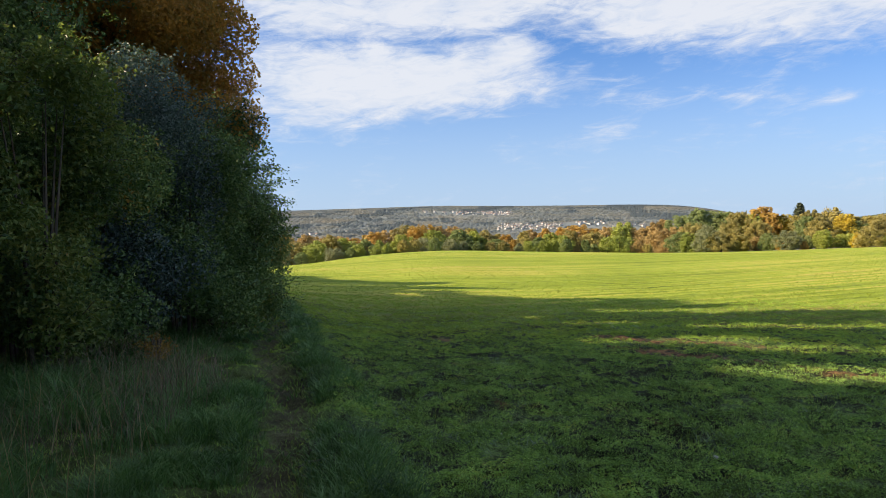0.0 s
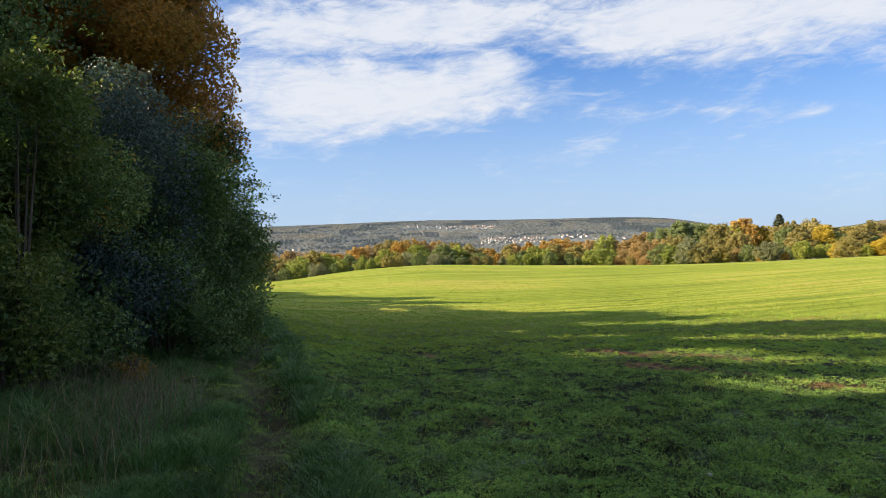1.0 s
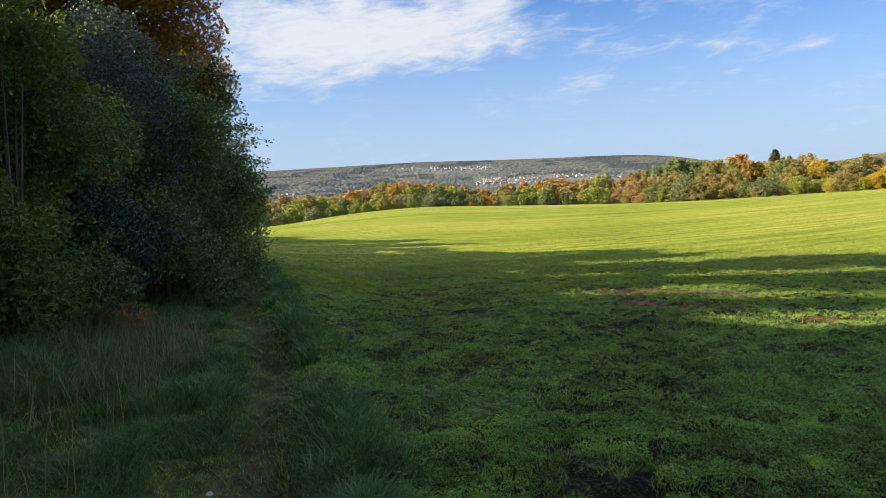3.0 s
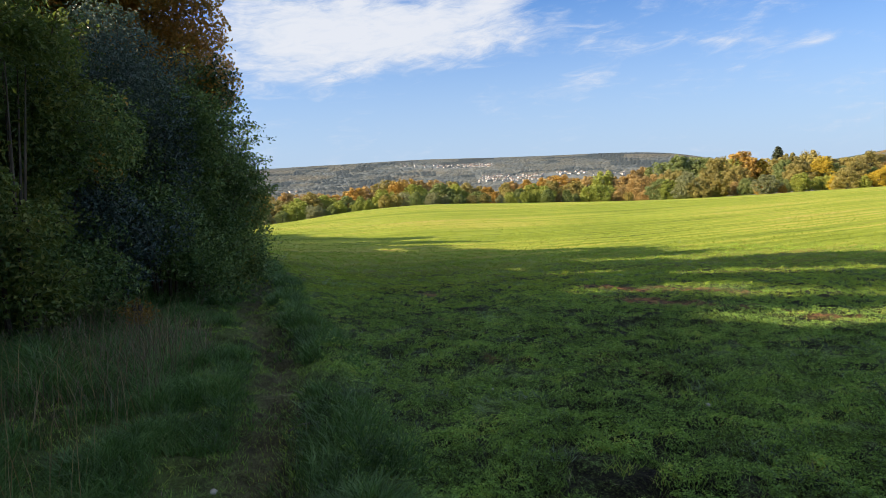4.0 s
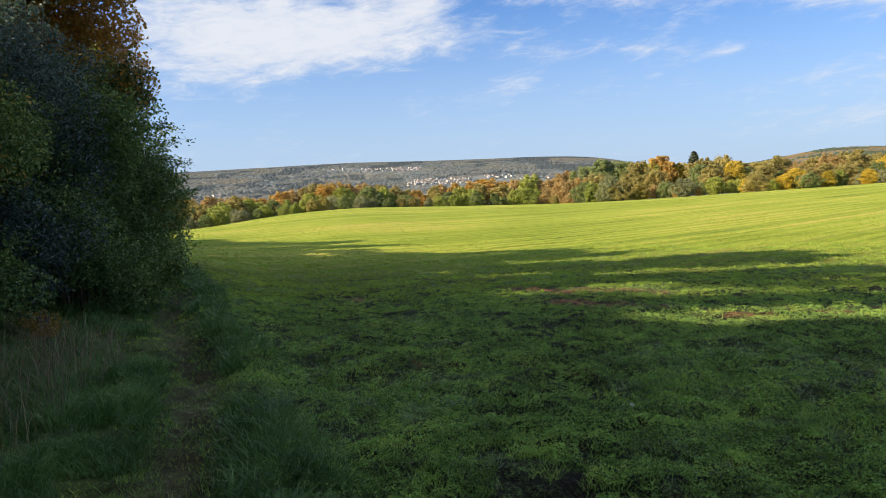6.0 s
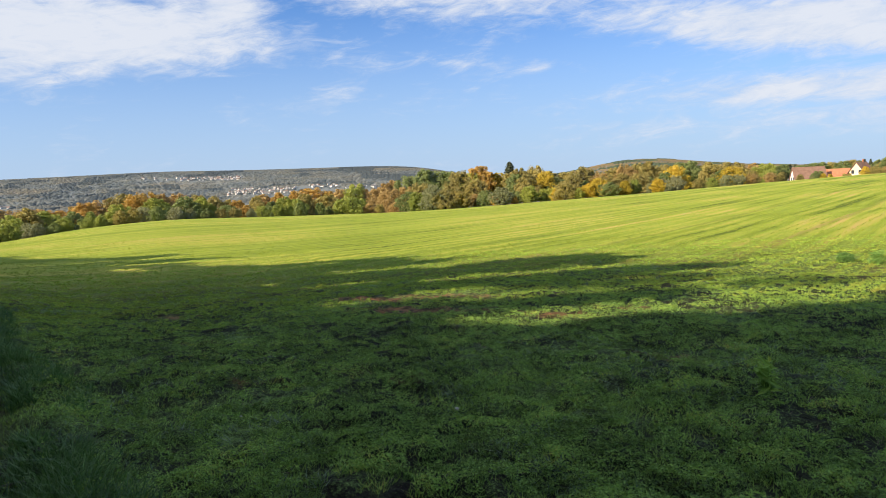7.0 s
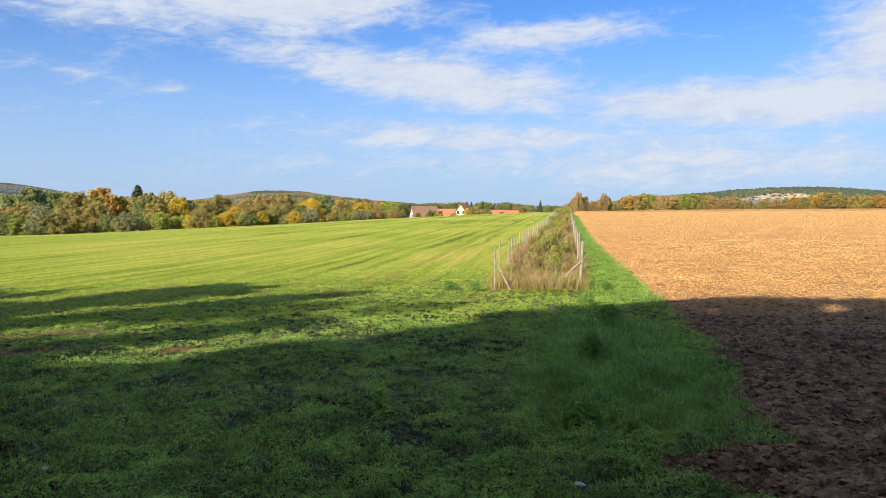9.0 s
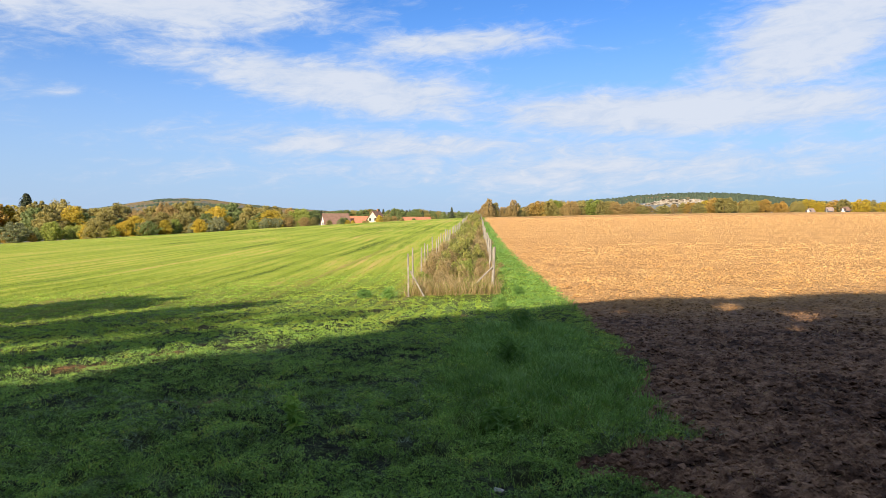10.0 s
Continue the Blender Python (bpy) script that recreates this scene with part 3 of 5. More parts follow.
def ground_material():
    m, n, b, out = material("ground", 0.95, 0.12)
    pos = place(n)

    def mask(key):
        return n.add("ShaderNodeAttribute", {"attribute_name": key}).outputs["Fac"]
    sepp = n.add("ShaderNodeSeparateXYZ", {}, i0=pos)
    px, py, pz = sepp.outputs
    across = n.math("SUBTRACT", n.math("MULTIPLY", px, float(FDIR[1])), n.math("MULTIPLY", py, float(FDIR[0])))
    along = n.math("ADD", n.math("MULTIPLY", px, float(FDIR[0])), n.math("MULTIPLY", py, float(FDIR[1])))
    fine = n.noise(pos, 9.0, 6.0, 0.7)
    grit = n.noise(pos, 38.0, 4.0, 0.7)
    patchy = n.noise(pos, 0.55, 5.0, 0.6)
    broad = n.noise(pos, 0.045, 4.0, 0.55)
    # crop: green over straw, sown in rows along the fence
    warped = n.math("ADD", across, n.math("MULTIPLY_ADD", n.noise(pos, 0.02, 3.0), 7.0, -3.5))
    streak = n.noise(n.add("ShaderNodeCombineXYZ", {}, i0=n.math("MULTIPLY", warped, 0.3), i1=n.math("MULTIPLY", along, 0.01), i2=0.0).outputs[0], 1.0, 5.0, 0.7)
    streak_fine = n.noise(n.add("ShaderNodeCombineXYZ", {}, i0=n.math("MULTIPLY", warped, 1.6), i1=n.math("MULTIPLY", along, 0.03), i2=3.0).outputs[0], 1.0, 4.0, 0.7)
    tram = n.math("ABSOLUTE", n.math("SINE", n.math("MULTIPLY", n.math("ADD", across, n.math("MULTIPLY_ADD", n.noise(pos, 0.012, 2.0), 4.0, -2.0)), math.pi / 7.5)))
    tram_line = n.math("MULTIPLY", n.math("SUBTRACT", 1.0, n.step(tram, 0.04, 0.16)), n.math("MULTIPLY_ADD", patchy, 0.6, 0.1))
    drill = n.math("MULTIPLY_ADD", n.math("SINE", n.math("MULTIPLY", across, 2 * math.pi / 1.5)), 0.05, 0.0)
    crop_f = n.math("ADD", n.math("MULTIPLY", streak, 0.8), n.math("ADD", n.math("MULTIPLY", fine, 0.25), n.math("ADD", n.math("MULTIPLY", broad, 0.62), n.math("ADD", drill, n.math("MULTIPLY_ADD", streak_fine, 0.7, -0.73)))))
    crop = n.ramp(crop_f, [(0.24, (0.1, 0.14, 0.014)), (0.35, (0.2, 0.265, 0.024)), (0.46, (0.28, 0.35, 0.04)), (0.58, (0.385, 0.372, 0.065)), (0.74, (0.49, 0.345, 0.125))])
    crop = n.mix(tram_line, crop, (0.1, 0.13, 0.025))
    # near turf: thatch, moss and bare patches, with shade between blades painted near-black
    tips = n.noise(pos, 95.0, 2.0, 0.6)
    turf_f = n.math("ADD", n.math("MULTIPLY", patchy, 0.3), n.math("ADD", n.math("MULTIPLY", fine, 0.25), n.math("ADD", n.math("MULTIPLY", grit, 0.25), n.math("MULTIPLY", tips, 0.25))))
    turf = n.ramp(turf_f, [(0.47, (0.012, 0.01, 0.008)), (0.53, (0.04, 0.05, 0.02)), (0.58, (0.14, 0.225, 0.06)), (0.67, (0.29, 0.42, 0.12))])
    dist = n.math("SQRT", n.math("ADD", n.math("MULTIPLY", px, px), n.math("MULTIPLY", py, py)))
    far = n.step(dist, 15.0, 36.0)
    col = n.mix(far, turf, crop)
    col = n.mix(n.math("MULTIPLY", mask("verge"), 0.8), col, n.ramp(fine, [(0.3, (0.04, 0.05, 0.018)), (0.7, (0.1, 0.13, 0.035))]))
    col = n.mix(n.math("MULTIPLY", mask("lush"), 0.85), col, n.ramp(fine, [(0.3, (0.08, 0.145, 0.016)), (0.7, (0.2, 0.32, 0.035))]))
    dirt = n.ramp(fine, [(0.3, (0.06, 0.052, 0.03)), (0.7, (0.2, 0.165, 0.105))])
    col = n.mix(n.math("MULTIPLY", mask("path"), n.math("MULTIPLY_ADD", patchy, 1.5, -0.3)), col, dirt)
    col = n.mix(n.math("MULTIPLY", mask("bare"), n.step(n.math("ADD", n.math("MULTIPLY", fine, 0.6), n.math("MULTIPLY", grit, 0.4)), 0.4, 0.56)), col, n.ramp(fine, [(0.3, (0.1, 0.05, 0.025)), (0.7, (0.32, 0.17, 0.075))]))
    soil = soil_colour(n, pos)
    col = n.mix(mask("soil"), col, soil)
    # blue-grey air haze is put into the distant woods' base colour
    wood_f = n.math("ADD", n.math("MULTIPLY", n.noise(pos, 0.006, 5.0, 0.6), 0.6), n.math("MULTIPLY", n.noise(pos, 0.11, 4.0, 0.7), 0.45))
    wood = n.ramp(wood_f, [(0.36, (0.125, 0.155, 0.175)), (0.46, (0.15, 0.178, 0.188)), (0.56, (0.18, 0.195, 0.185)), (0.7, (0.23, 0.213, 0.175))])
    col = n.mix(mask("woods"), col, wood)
    rock = n.ramp(n.noise(pos, 0.05, 6.0, 0.7), [(0.35, (0.24, 0.2, 0.15)), (0.5, (0.36, 0.32, 0.26)), (0.65, (0.5, 0.45, 0.37))])
    col = n.mix(mask("quarry"), col, rock)
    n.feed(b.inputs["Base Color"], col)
    bent = n.vmath("ADD", pos, n.vmath("MULTIPLY", n.add("ShaderNodeTexNoise", {}, Vector=pos, Scale=7.0).outputs[1], (0.16, 0.16, 0.16)))
    crumb = n.add("ShaderNodeTexVoronoi", {"feature": "F1"}, Vector=bent, Scale=6.5).outputs["Distance"]
    clumps = n.math("MULTIPLY", n.math("MULTIPLY", crumb, -2.2), mask("soil"))
    bumped(n, b, n.math("ADD", clumps, n.math("ADD", fine, n.math("MULTIPLY", grit, 0.4))), 0.9, 0.06)
    return m


build_ground()


def ground_z(x, y):
    return float(height(x, y) + small_relief(np.asarray(float(x)), np.asarray(float(y))))


# ---- distant trees ----
def broad_tree_meshes(seed, mat, h=10.0, spread=3.6, leaves=6400, size=0.3):
    """A round-headed tree: clumps of leaves over an uneven egg-shaped crown, with a few boughs standing out of it."""
    rng = np.random.default_rng(seed)
    tv, tf = limbs(rng, h, spread * 0.8, 0.2)
    clumps, arr = 80, []
    lobes = rng.uniform(0, 6.28, 3)
    for k in range(clumps):
        a, u = k * 2.39996 + rng.uniform(-0.3, 0.3), (k + rng.uniform(0, 1)) / clumps
        zc = h * (0.03 + 0.84 * u + 0.07 * math.sin(2 * a + lobes[2]))
        prof = max(math.sin(math.pi * (0.16 + 0.8 * u)), 0.05) ** 0.62
        swell = 1 + 0.24 * math.sin(2 * a + lobes[0] + 3 * u) + 0.18 * math.sin(3 * a + lobes[1] - 5 * u)
        rad = spread * prof * swell * rng.uniform(0.55, 0.88)
        rr = spread * rng.uniform(0.13, 0.27) * (0.75 + 0.5 * prof)
        p, d = blob_points(rng, (math.cos(a) * rad, math.sin(a) * rad, zc), (rr, rr, rr * rng.uniform(0.8, 1.25)), leaves // clumps, 0.35)
        arr.append(leaf_arrays(rng, p, d, size * 1.15, size * 0.95, 0.55, True))
    v, f = joined(arr)
    return mesh_from("trunk", tv, tf, MAT["bark"], True), mesh_from("crown", v, f, mat)


def conifer_meshes(seed, mat, h=12.0, spread=2.5, tiers=26):
    rng = np.random.default_rng(seed)
    tv, tf = tube([(0, 0, -0.3), (0, 0, h * 0.5), (0, 0, h)], [0.22, 0.13, 0.02])
    arr = []
    for k in range(tiers):
        u = k / tiers
        zc = h * (0.1 + 0.9 * u)
        rad = spread * (1 - u) ** 0.8 * (1.0 if k % 2 else 0.8) + 0.06
        n = int(30 + 130 * (1 - u))
        a = rng.uniform(0, 6.28, n)
        q = rng.uniform(0.25, 1.0, n) * rad * rng.uniform(0.7, 1.1, n)
        p = np.stack([np.cos(a) * q, np.sin(a) * q, zc - q * 0.25 + rng.normal(0, 0.1, n)], -1)
        d = np.stack([np.cos(a) * 0.8, np.sin(a) * 0.8, np.full(n, 0.7)], -1)
        arr.append(leaf_arrays(rng, p, d, 0.6, 0.3, 0.4))
    v, f = joined(arr)
    return mesh_from("trunk", tv, tf, MAT["bark"], True), mesh_from("crown", v, f, mat)


TREE_KINDS = {
    "green": ("leaf_green", "green broad-leaved tree in the wood beyond the field"),
    "dark": ("leaf_wood", "dark green broad-leaved tree at the field's far edge"),
    "olive": ("leaf_olive", "olive-brown broad-leaved tree turning in autumn"),
    "yellow": ("leaf_yellow", "yellow autumn tree at the field's far edge"),
    "orange": ("leaf_orange", "orange autumn tree in the wood beyond the field"),
    "rust": ("leaf_rust", "rust-brown beech in the wood beyond the field"),
    "grey": ("leaf_grey", "pale grey-green willow at the field's far edge"),
}
tree_stock = {}


def plant(kind, x, y, h, wide=1.0, variant=0):
    """A tree of that kind and height, standing on the ground."""
    key = (kind, variant)
    m = Matrix.LocRotScale((x, y, float(height(x, y)) - 0.1), Euler((0, 0, random.uniform(0, 6.28))), None)
    if key not in tree_stock:
        if kind == "spruce":
            label, meshes, h0 = "tall dark spruce rising above the other trees", conifer_meshes(70 + variant, MAT["needles"]), 12.0
        else:
            mat, label = TREE_KINDS[kind]
            meshes, h0 = broad_tree_meshes(hash_seed(kind, variant), MAT[mat], spread=(3.6, 3.0, 4.2)[variant % 3]), 10.0
        t = thing("spruce" if kind == "spruce" else "tree", label, "tree", "trees round the field")
        part("trunk", meshes[0], t), part("crown", meshes[1], t)
        tree_stock[key] = (t, h0)
        k = h / h0
        t.matrix_basis = m @ Matrix.Diagonal((k * wide, k * wide, k, 1))
        return t
    t0, h0 = tree_stock[key]
    t = copy_thing(t0, m)
    k = h / h0
    t.scale = (k * wide, k * wide, k)
    return t


def hash_seed(kind, variant):
    return sum(ord(c) for c in kind) * 7 + variant


# heading and elevation of the treetops along the field's far edge
TOPS_AZ = [-1, 2, 5, 8, 9.3, 12, 13.7, 15.5, 17.7, 19.3, 21, 22.1, 23.8, 26, 28.2, 29.6, 31.3, 32.5, 33.6, 34.5, 35.5, 36.5, 37.6, 38.5, 39.3, 40.7, 42, 44.3, 46.6, 48.7, 50.7, 52.8, 54.9, 56.5, 60, 63, 64.6, 70]
TOPS_EL = [0.1, -0.1, -0.3, -0.1, 0.4, 0.45, 0.65, 0.4, 0.8, 0.3, 0.0, 0.6, 0.45, 0.62, 0.4, 0.85, 0.8, 1.05, 1.25, 1.15, 0.65, 0.45, 0.25, 0.0, -0.25, 0.2, -0.4, -0.15, -0.25, -0.7, -0.5, -0.3, -0.1, 0.05, -0.3, -0.8, -0.65, -0.8]


def far_trees():
    rng = random.Random(4)

    def kind_at(a, row):
        if 35.9 < a < 39.4:
            return rng.choice(["orange", "rust", "rust"] if row else ["orange", "rust", "olive", "rust"])
        if 39.4 < a < 41.5:
            return "green"
        if a >= 41.5 and row == 2:
            return rng.choice(["rust", "orange", "olive", "rust", "orange", "olive"])
        if a >= 41.5 and row == 1:
            return rng.choice(["olive", "green", "orange", "olive", "dark", "green"])
        if a >= 41.5:
            return rng.choice(["green", "grey", "dark", "olive", "grey", "green"])
        if row == 2 and 31 < a:
            return rng.choice(["green", "olive", "olive", "green", "dark"])
        if row == 2 and 23 < a:
            return rng.choice(["yellow", "orange", "olive", "olive", "yellow"])
        if row == 2:
            return rng.choice(["olive", "dark", "green", "olive", "rust"])
        if row == 1:
            return rng.choice(["olive", "green", "olive", "orange", "dark", "olive", "yellow"])
        return rng.choice(["olive", "green", "grey", "dark", "olive", "green", "rust"])
    for row, (gap, share) in enumerate(((7, 0.45), (26, 0.74), (50, 1.0))):
        a = 1.0
        while a < 71:
            edge = float(np.interp(a, TER[:, 0], TER[:, 1]))
            aa = a + rng.uniform(-0.25, 0.25)
            r = edge + gap + rng.uniform(-5, 7)
            x, y = polar(aa, r)
            lift = 0.2 if aa < 31 else (0.12 if aa > 42 else 0.0)
            top = EYE + r * math.tan(radians(float(np.interp(aa, TOPS_AZ, TOPS_EL)) + lift))
            base = float(height(x, y))
            edge_line = EYE + r * math.tan(radians(float(np.interp(aa, TER[:, 0], TER[:, 2]))))
            h = (top - base) if row == 2 else (edge_line - base) + (top - edge_line) * share * rng.uniform(0.6, 1.35)
            h *= rng.uniform(0.94, 1.12)
            if not -3 < aa < 7.3:
                plant(kind_at(aa, row), float(x), float(y), max(h, 3.0), rng.uniform(1.05, 1.5) * (1.25 if h < 8 else 1.0), rng.randrange(3))
            a += rng.uniform(0.85, 1.35)
    # bright yellow and orange trees standing forward of the wood
    for kind, aa, el, wide in (("orange", 28.7, -1.2, 1.0), ("orange", 27.3, -1.35, 0.8), ("yellow", 23.9, -0.85, 1.0), ("yellow", 22.2, -0.85, 0.9), ("yellow", 21.2, -0.55, 1.25),
                               ("rust", 19.8, -0.6, 0.9), ("yellow", 18.5, -0.45, 1.0), ("yellow", 16.0, -0.4, 1.0), ("yellow", 31.6, -1.1, 0.8), ("dark", 20.4, -0.7, 0.9)):
        r = float(np.interp(aa, TER[:, 0], TER[:, 1])) + 5
        x, y = polar(aa, r)
        plant(kind, float(x), float(y), EYE + r * math.tan(radians(el)) - float(height(x, y)), wide * 1.6, rng.randrange(3))
    # the tall spruce
    x, y = polar(27.6, 262.0)
    base = float(height(x, y))
    plant("spruce", float(x), float(y), EYE + 262 * math.tan(radians(1.42)) - base, 2.05)
    # trees and bushes round the farm
    for kind, aa, r, el in (("dark", 0.62, 300, 0.42), ("olive", 1.5, 262, -0.2), ("yellow", 1.95, 262, -0.15), ("olive", 1.1, 262, -0.3), ("dark", 5.0, 262, -0.35), ("yellow", 4.55, 262, -0.55),
                             ("dark", -0.85, 268, -0.45), ("olive", -2.5, 270, -0.3), ("olive", 7.2, 255, -0.3), ("dark", 7.9, 255, -0.2), ("olive", 0.1, 262, -0.4),
                             ("dark", -0.6, 420, 0.15), ("spruce", -0.3, 430, 0.2), ("dark", -1.2, 420, 0.1), ("spruce", -1.6, 430, 0.15), ("dark", 0.2, 420, 0.1), ("olive", -2.0, 420, 0.0), ("dark", -2.5, 420, -0.05), ("olive", 3.2, 272, -0.62), ("yellow", 4.1, 270, -0.6), ("olive", 6.0, 268, -0.55), ("olive", 2.9, 272, -0.6), ("dark", 4.7, 272, -0.36), ("rust", 0.75, 268, -0.2)):
        x, y = polar(aa, r)
        plant(kind, float(x), float(y), max(EYE + r * math.tan(radians(el)) - float(height(x, y)), 2.0), 1.3 if r < 400 else 1.6, 1)
    # the dark wood on the horizon behind the farm
    a = -5.6
    while a < 9.0:
        r = 640 + rng.uniform(-30, 60)
        x, y = polar(a, r)
        el = float(np.interp(a, [-5.6, -4.6, -3.5, -2.4, -1.2, 0.5, 3, 6, 9], [-0.1, 0.0, 0.06, 0.2, 0.3, 0.2, 0.28, 0.1, 0.3])) + rng.uniform(-0.08, 0.08)
        plant(rng.choice(["dark", "spruce", "dark", "olive"]), float(x), float(y), max(EYE + r * math.tan(radians(el)) - float(height(x, y)), 4.0), 1.6, rng.randrange(3))
        a += rng.uniform(0.2, 0.4)
    # trees behind the ploughed field
    a = -6.2
    while a > -40:
        aa = a + rng.uniform(-0.2, 0.2)
        r = 480 + rng.uniform(-12, 35) if a < -9.8 else 300
        x, y = polar(aa, r)
        el = float(np.interp(aa, [-40, -31, -28.4, -27.6, -26, -24.2, -23.2, -21.8, -20.5, -19, -18.3, -17, -14.5, -12.3, -11, -10.2, -9.7, -9.1, -8.4, -8, -7.1, -6.4], [0.85, 0.9, 0.85, 1.05, 1.1, 1.15, 0.8, 0.65, 0.5, 0.55, 0.85, 1.05, 1.08, 1.0, 0.85, 0.65, 0.5, 1.1, 0.6, 0.25, 1.2, 0.35]))
        h = EYE + r * math.tan(radians(el)) - float(height(x, y))
        plant(rng.choice(["rust", "olive", "rust"]) if aa > -10 else rng.choice(["olive", "orange", "rust", "olive", "green", "olive", "dark", "rust"] if aa > -24 else ["yellow", "orange", "olive", "orange", "olive", "yellow"]), float(x), float(y), h * rng.uniform(0.85, 1.08), rng.uniform(1.4, 1.9) if a < -9.8 else 1.0, rng.randrange(3))
        a -= rng.uniform(0.45, 0.7) if a < -9.5 else 0.62
    for aa, el in ((-7.05, 1.2), (-9.05, 1.1)):
        x, y = polar(aa, 296.0)
        plant("rust", float(x), float(y), EYE + 296 * math.tan(radians(el)) - float(height(x, y)), 0.72, 0)
    for aa, el in ((-3.3, 0.1), (-4.0, 0.45), (-4.6, 0.15), (-5.3, 0.1)):
        x, y = polar(aa, 300.0)
        plant("dark" if el < 0.4 else "spruce", float(x), float(y), EYE + 300 * math.tan(radians(el)) - float(height(x, y)), 1.2, 1)


far_trees()


# ---- wooded hills ----
# the town's quarters: headings, distances, houses, share of large ones
TOWN = [(49.0, 53.6, 2540, 2640, 75, 0), (53.6, 56.6, 2600, 2680, 8, 0), (45.0, 50.2, 2060, 2230, 95, 0), (41.6, 44.5, 2190, 2270, 14, 0.3), (38.6, 41.2, 2120, 2200, 12, 0.2), (64.6, 66.2, 2020, 2060, 5, 0.6)]


def far_woods():
    """Crowns of the woods on the hills, too many to count."""
    rng = np.random.default_rng(11)
    groups = {"hill_mixed_haze": [], "hill_dark_haze": [], "hill_near": [], "hill_fir": []}
    base_v = np.array([(1, 0, -0.4), (0.3, 0.95, -0.4), (-0.8, 0.6, -0.4), (-0.8, -0.6, -0.4), (0.3, -0.95, -0.4), (0.45, 0.3, 0.6), (-0.5, 0.2, 0.65), (0.1, -0.5, 0.6)], float)
    base_f = np.array([(0, 1, 5), (1, 2, 6), (1, 6, 5), (2, 3, 6), (3, 4, 7), (3, 7, 6), (4, 0, 7), (0, 5, 7), (5, 6, 7)])
    for az0, az1, r0, r1, count, size in ((31, 78, 1800, 2900, 21000, 5.4), (31, 78, 2900, 3040, 7000, 4.6), (5, 30, 1100, 1900, 9000, 3.0), (5, 30, 1900, 2040, 4000, 3.2), (-46, -8, 640, 1150, 7000, 2.6), (-46, -8, 1150, 1260, 3000, 2.6)):
        a = rng.uniform(az0, az1, count)
        r = r1 - (r1 - r0) * rng.uniform(0, 1, count) ** 1.3
        x, y = polar(a, r)
        z = height(x, y)
        clear = hash_noise(x / 260.0, y / 260.0, 21)
        keep = (clear < 0.95) & ~((np.abs(a + 21.5) < 2.9) & (r < 860))
        for a0, a1, t0, t1, _, _ in TOWN:
            keep &= ~((a > a0 - 0.2) & (a < a1 + 0.2) & (r > t0 - 120) & (r < t1 + 10) & (rng.uniform(0, 1, count) < 0.55))
        dark = (hash_noise(a / 1.7, r / 75.0, 22) > 0.66) | ((a < 0) & (hash_noise(x / 60, y / 60, 23) > 0.35)) | ((np.abs(a - 37.5) < 2.2) & (np.abs(r - 2480) < 90))
        for key, sel in (("hill_fir" if az0 < 30 else "hill_dark_haze", keep & dark), ("hill_near" if az0 < 30 else "hill_mixed_haze", keep & ~dark)):
            k = int(sel.sum())
            if not k:
                continue
            s = size * rng.uniform(0.6, 1.25, (k, 1, 1)) * np.array([1.0, 1.0, {"hill_fir": 2.0 if az0 < 0 else 0.9, "hill_dark_haze": 0.5, "hill_near": 0.42, "hill_mixed_haze": 0.32}[key]])
            v = base_v[None] * s * rng.uniform(0.75, 1.25, (k, 8, 1)) + np.stack([x[sel], y[sel], z[sel] + 2], -1)[:, None]
            f = base_f[None] + (np.arange(k) * 8)[:, None, None]
            groups[key].append((v.reshape(-1, 3), f.reshape(-1, 3)))
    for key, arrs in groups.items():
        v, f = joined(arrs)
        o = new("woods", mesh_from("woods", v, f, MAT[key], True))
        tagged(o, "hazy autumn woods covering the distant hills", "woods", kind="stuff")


# far crowns: haze painted in as pale blue-grey leaf colours
MAT["hill_mixed_haze"] = leaf_material("hill_mixed_haze", [(0.1, (0.235, 0.29, 0.325)), (0.42, (0.28, 0.32, 0.33)), (0.65, (0.335, 0.345, 0.315)), (1.0, (0.4, 0.37, 0.3))], (0.44, 0.48, 0.48), 0.9, 0.7, 0.006, 1.7, own=0.08)
MAT["hill_dark_haze"] = leaf_material("hill_dark_haze", [(0.1, (0.16, 0.21, 0.245)), (1.0, (0.21, 0.25, 0.27))], (0.22, 0.27, 0.3), 0.9, 0.7, own=0.12)
MAT["hill_near"] = leaf_material("hill_near", [(0.1, (0.13, 0.135, 0.085)), (0.45, (0.2, 0.18, 0.1)), (0.75, (0.28, 0.21, 0.11)), (1.0, (0.36, 0.24, 0.12))], (0.24, 0.2, 0.1), 0.9, 0.4, 0.01, 1.4, own=0.35)
MAT["hill_fir"] = leaf_material("hill_fir", [(0.1, (0.055, 0.085, 0.055)), (1.0, (0.11, 0.14, 0.085))], (0.08, 0.12, 0.06), 0.9, 0.3, own=0.4)
far_woods()


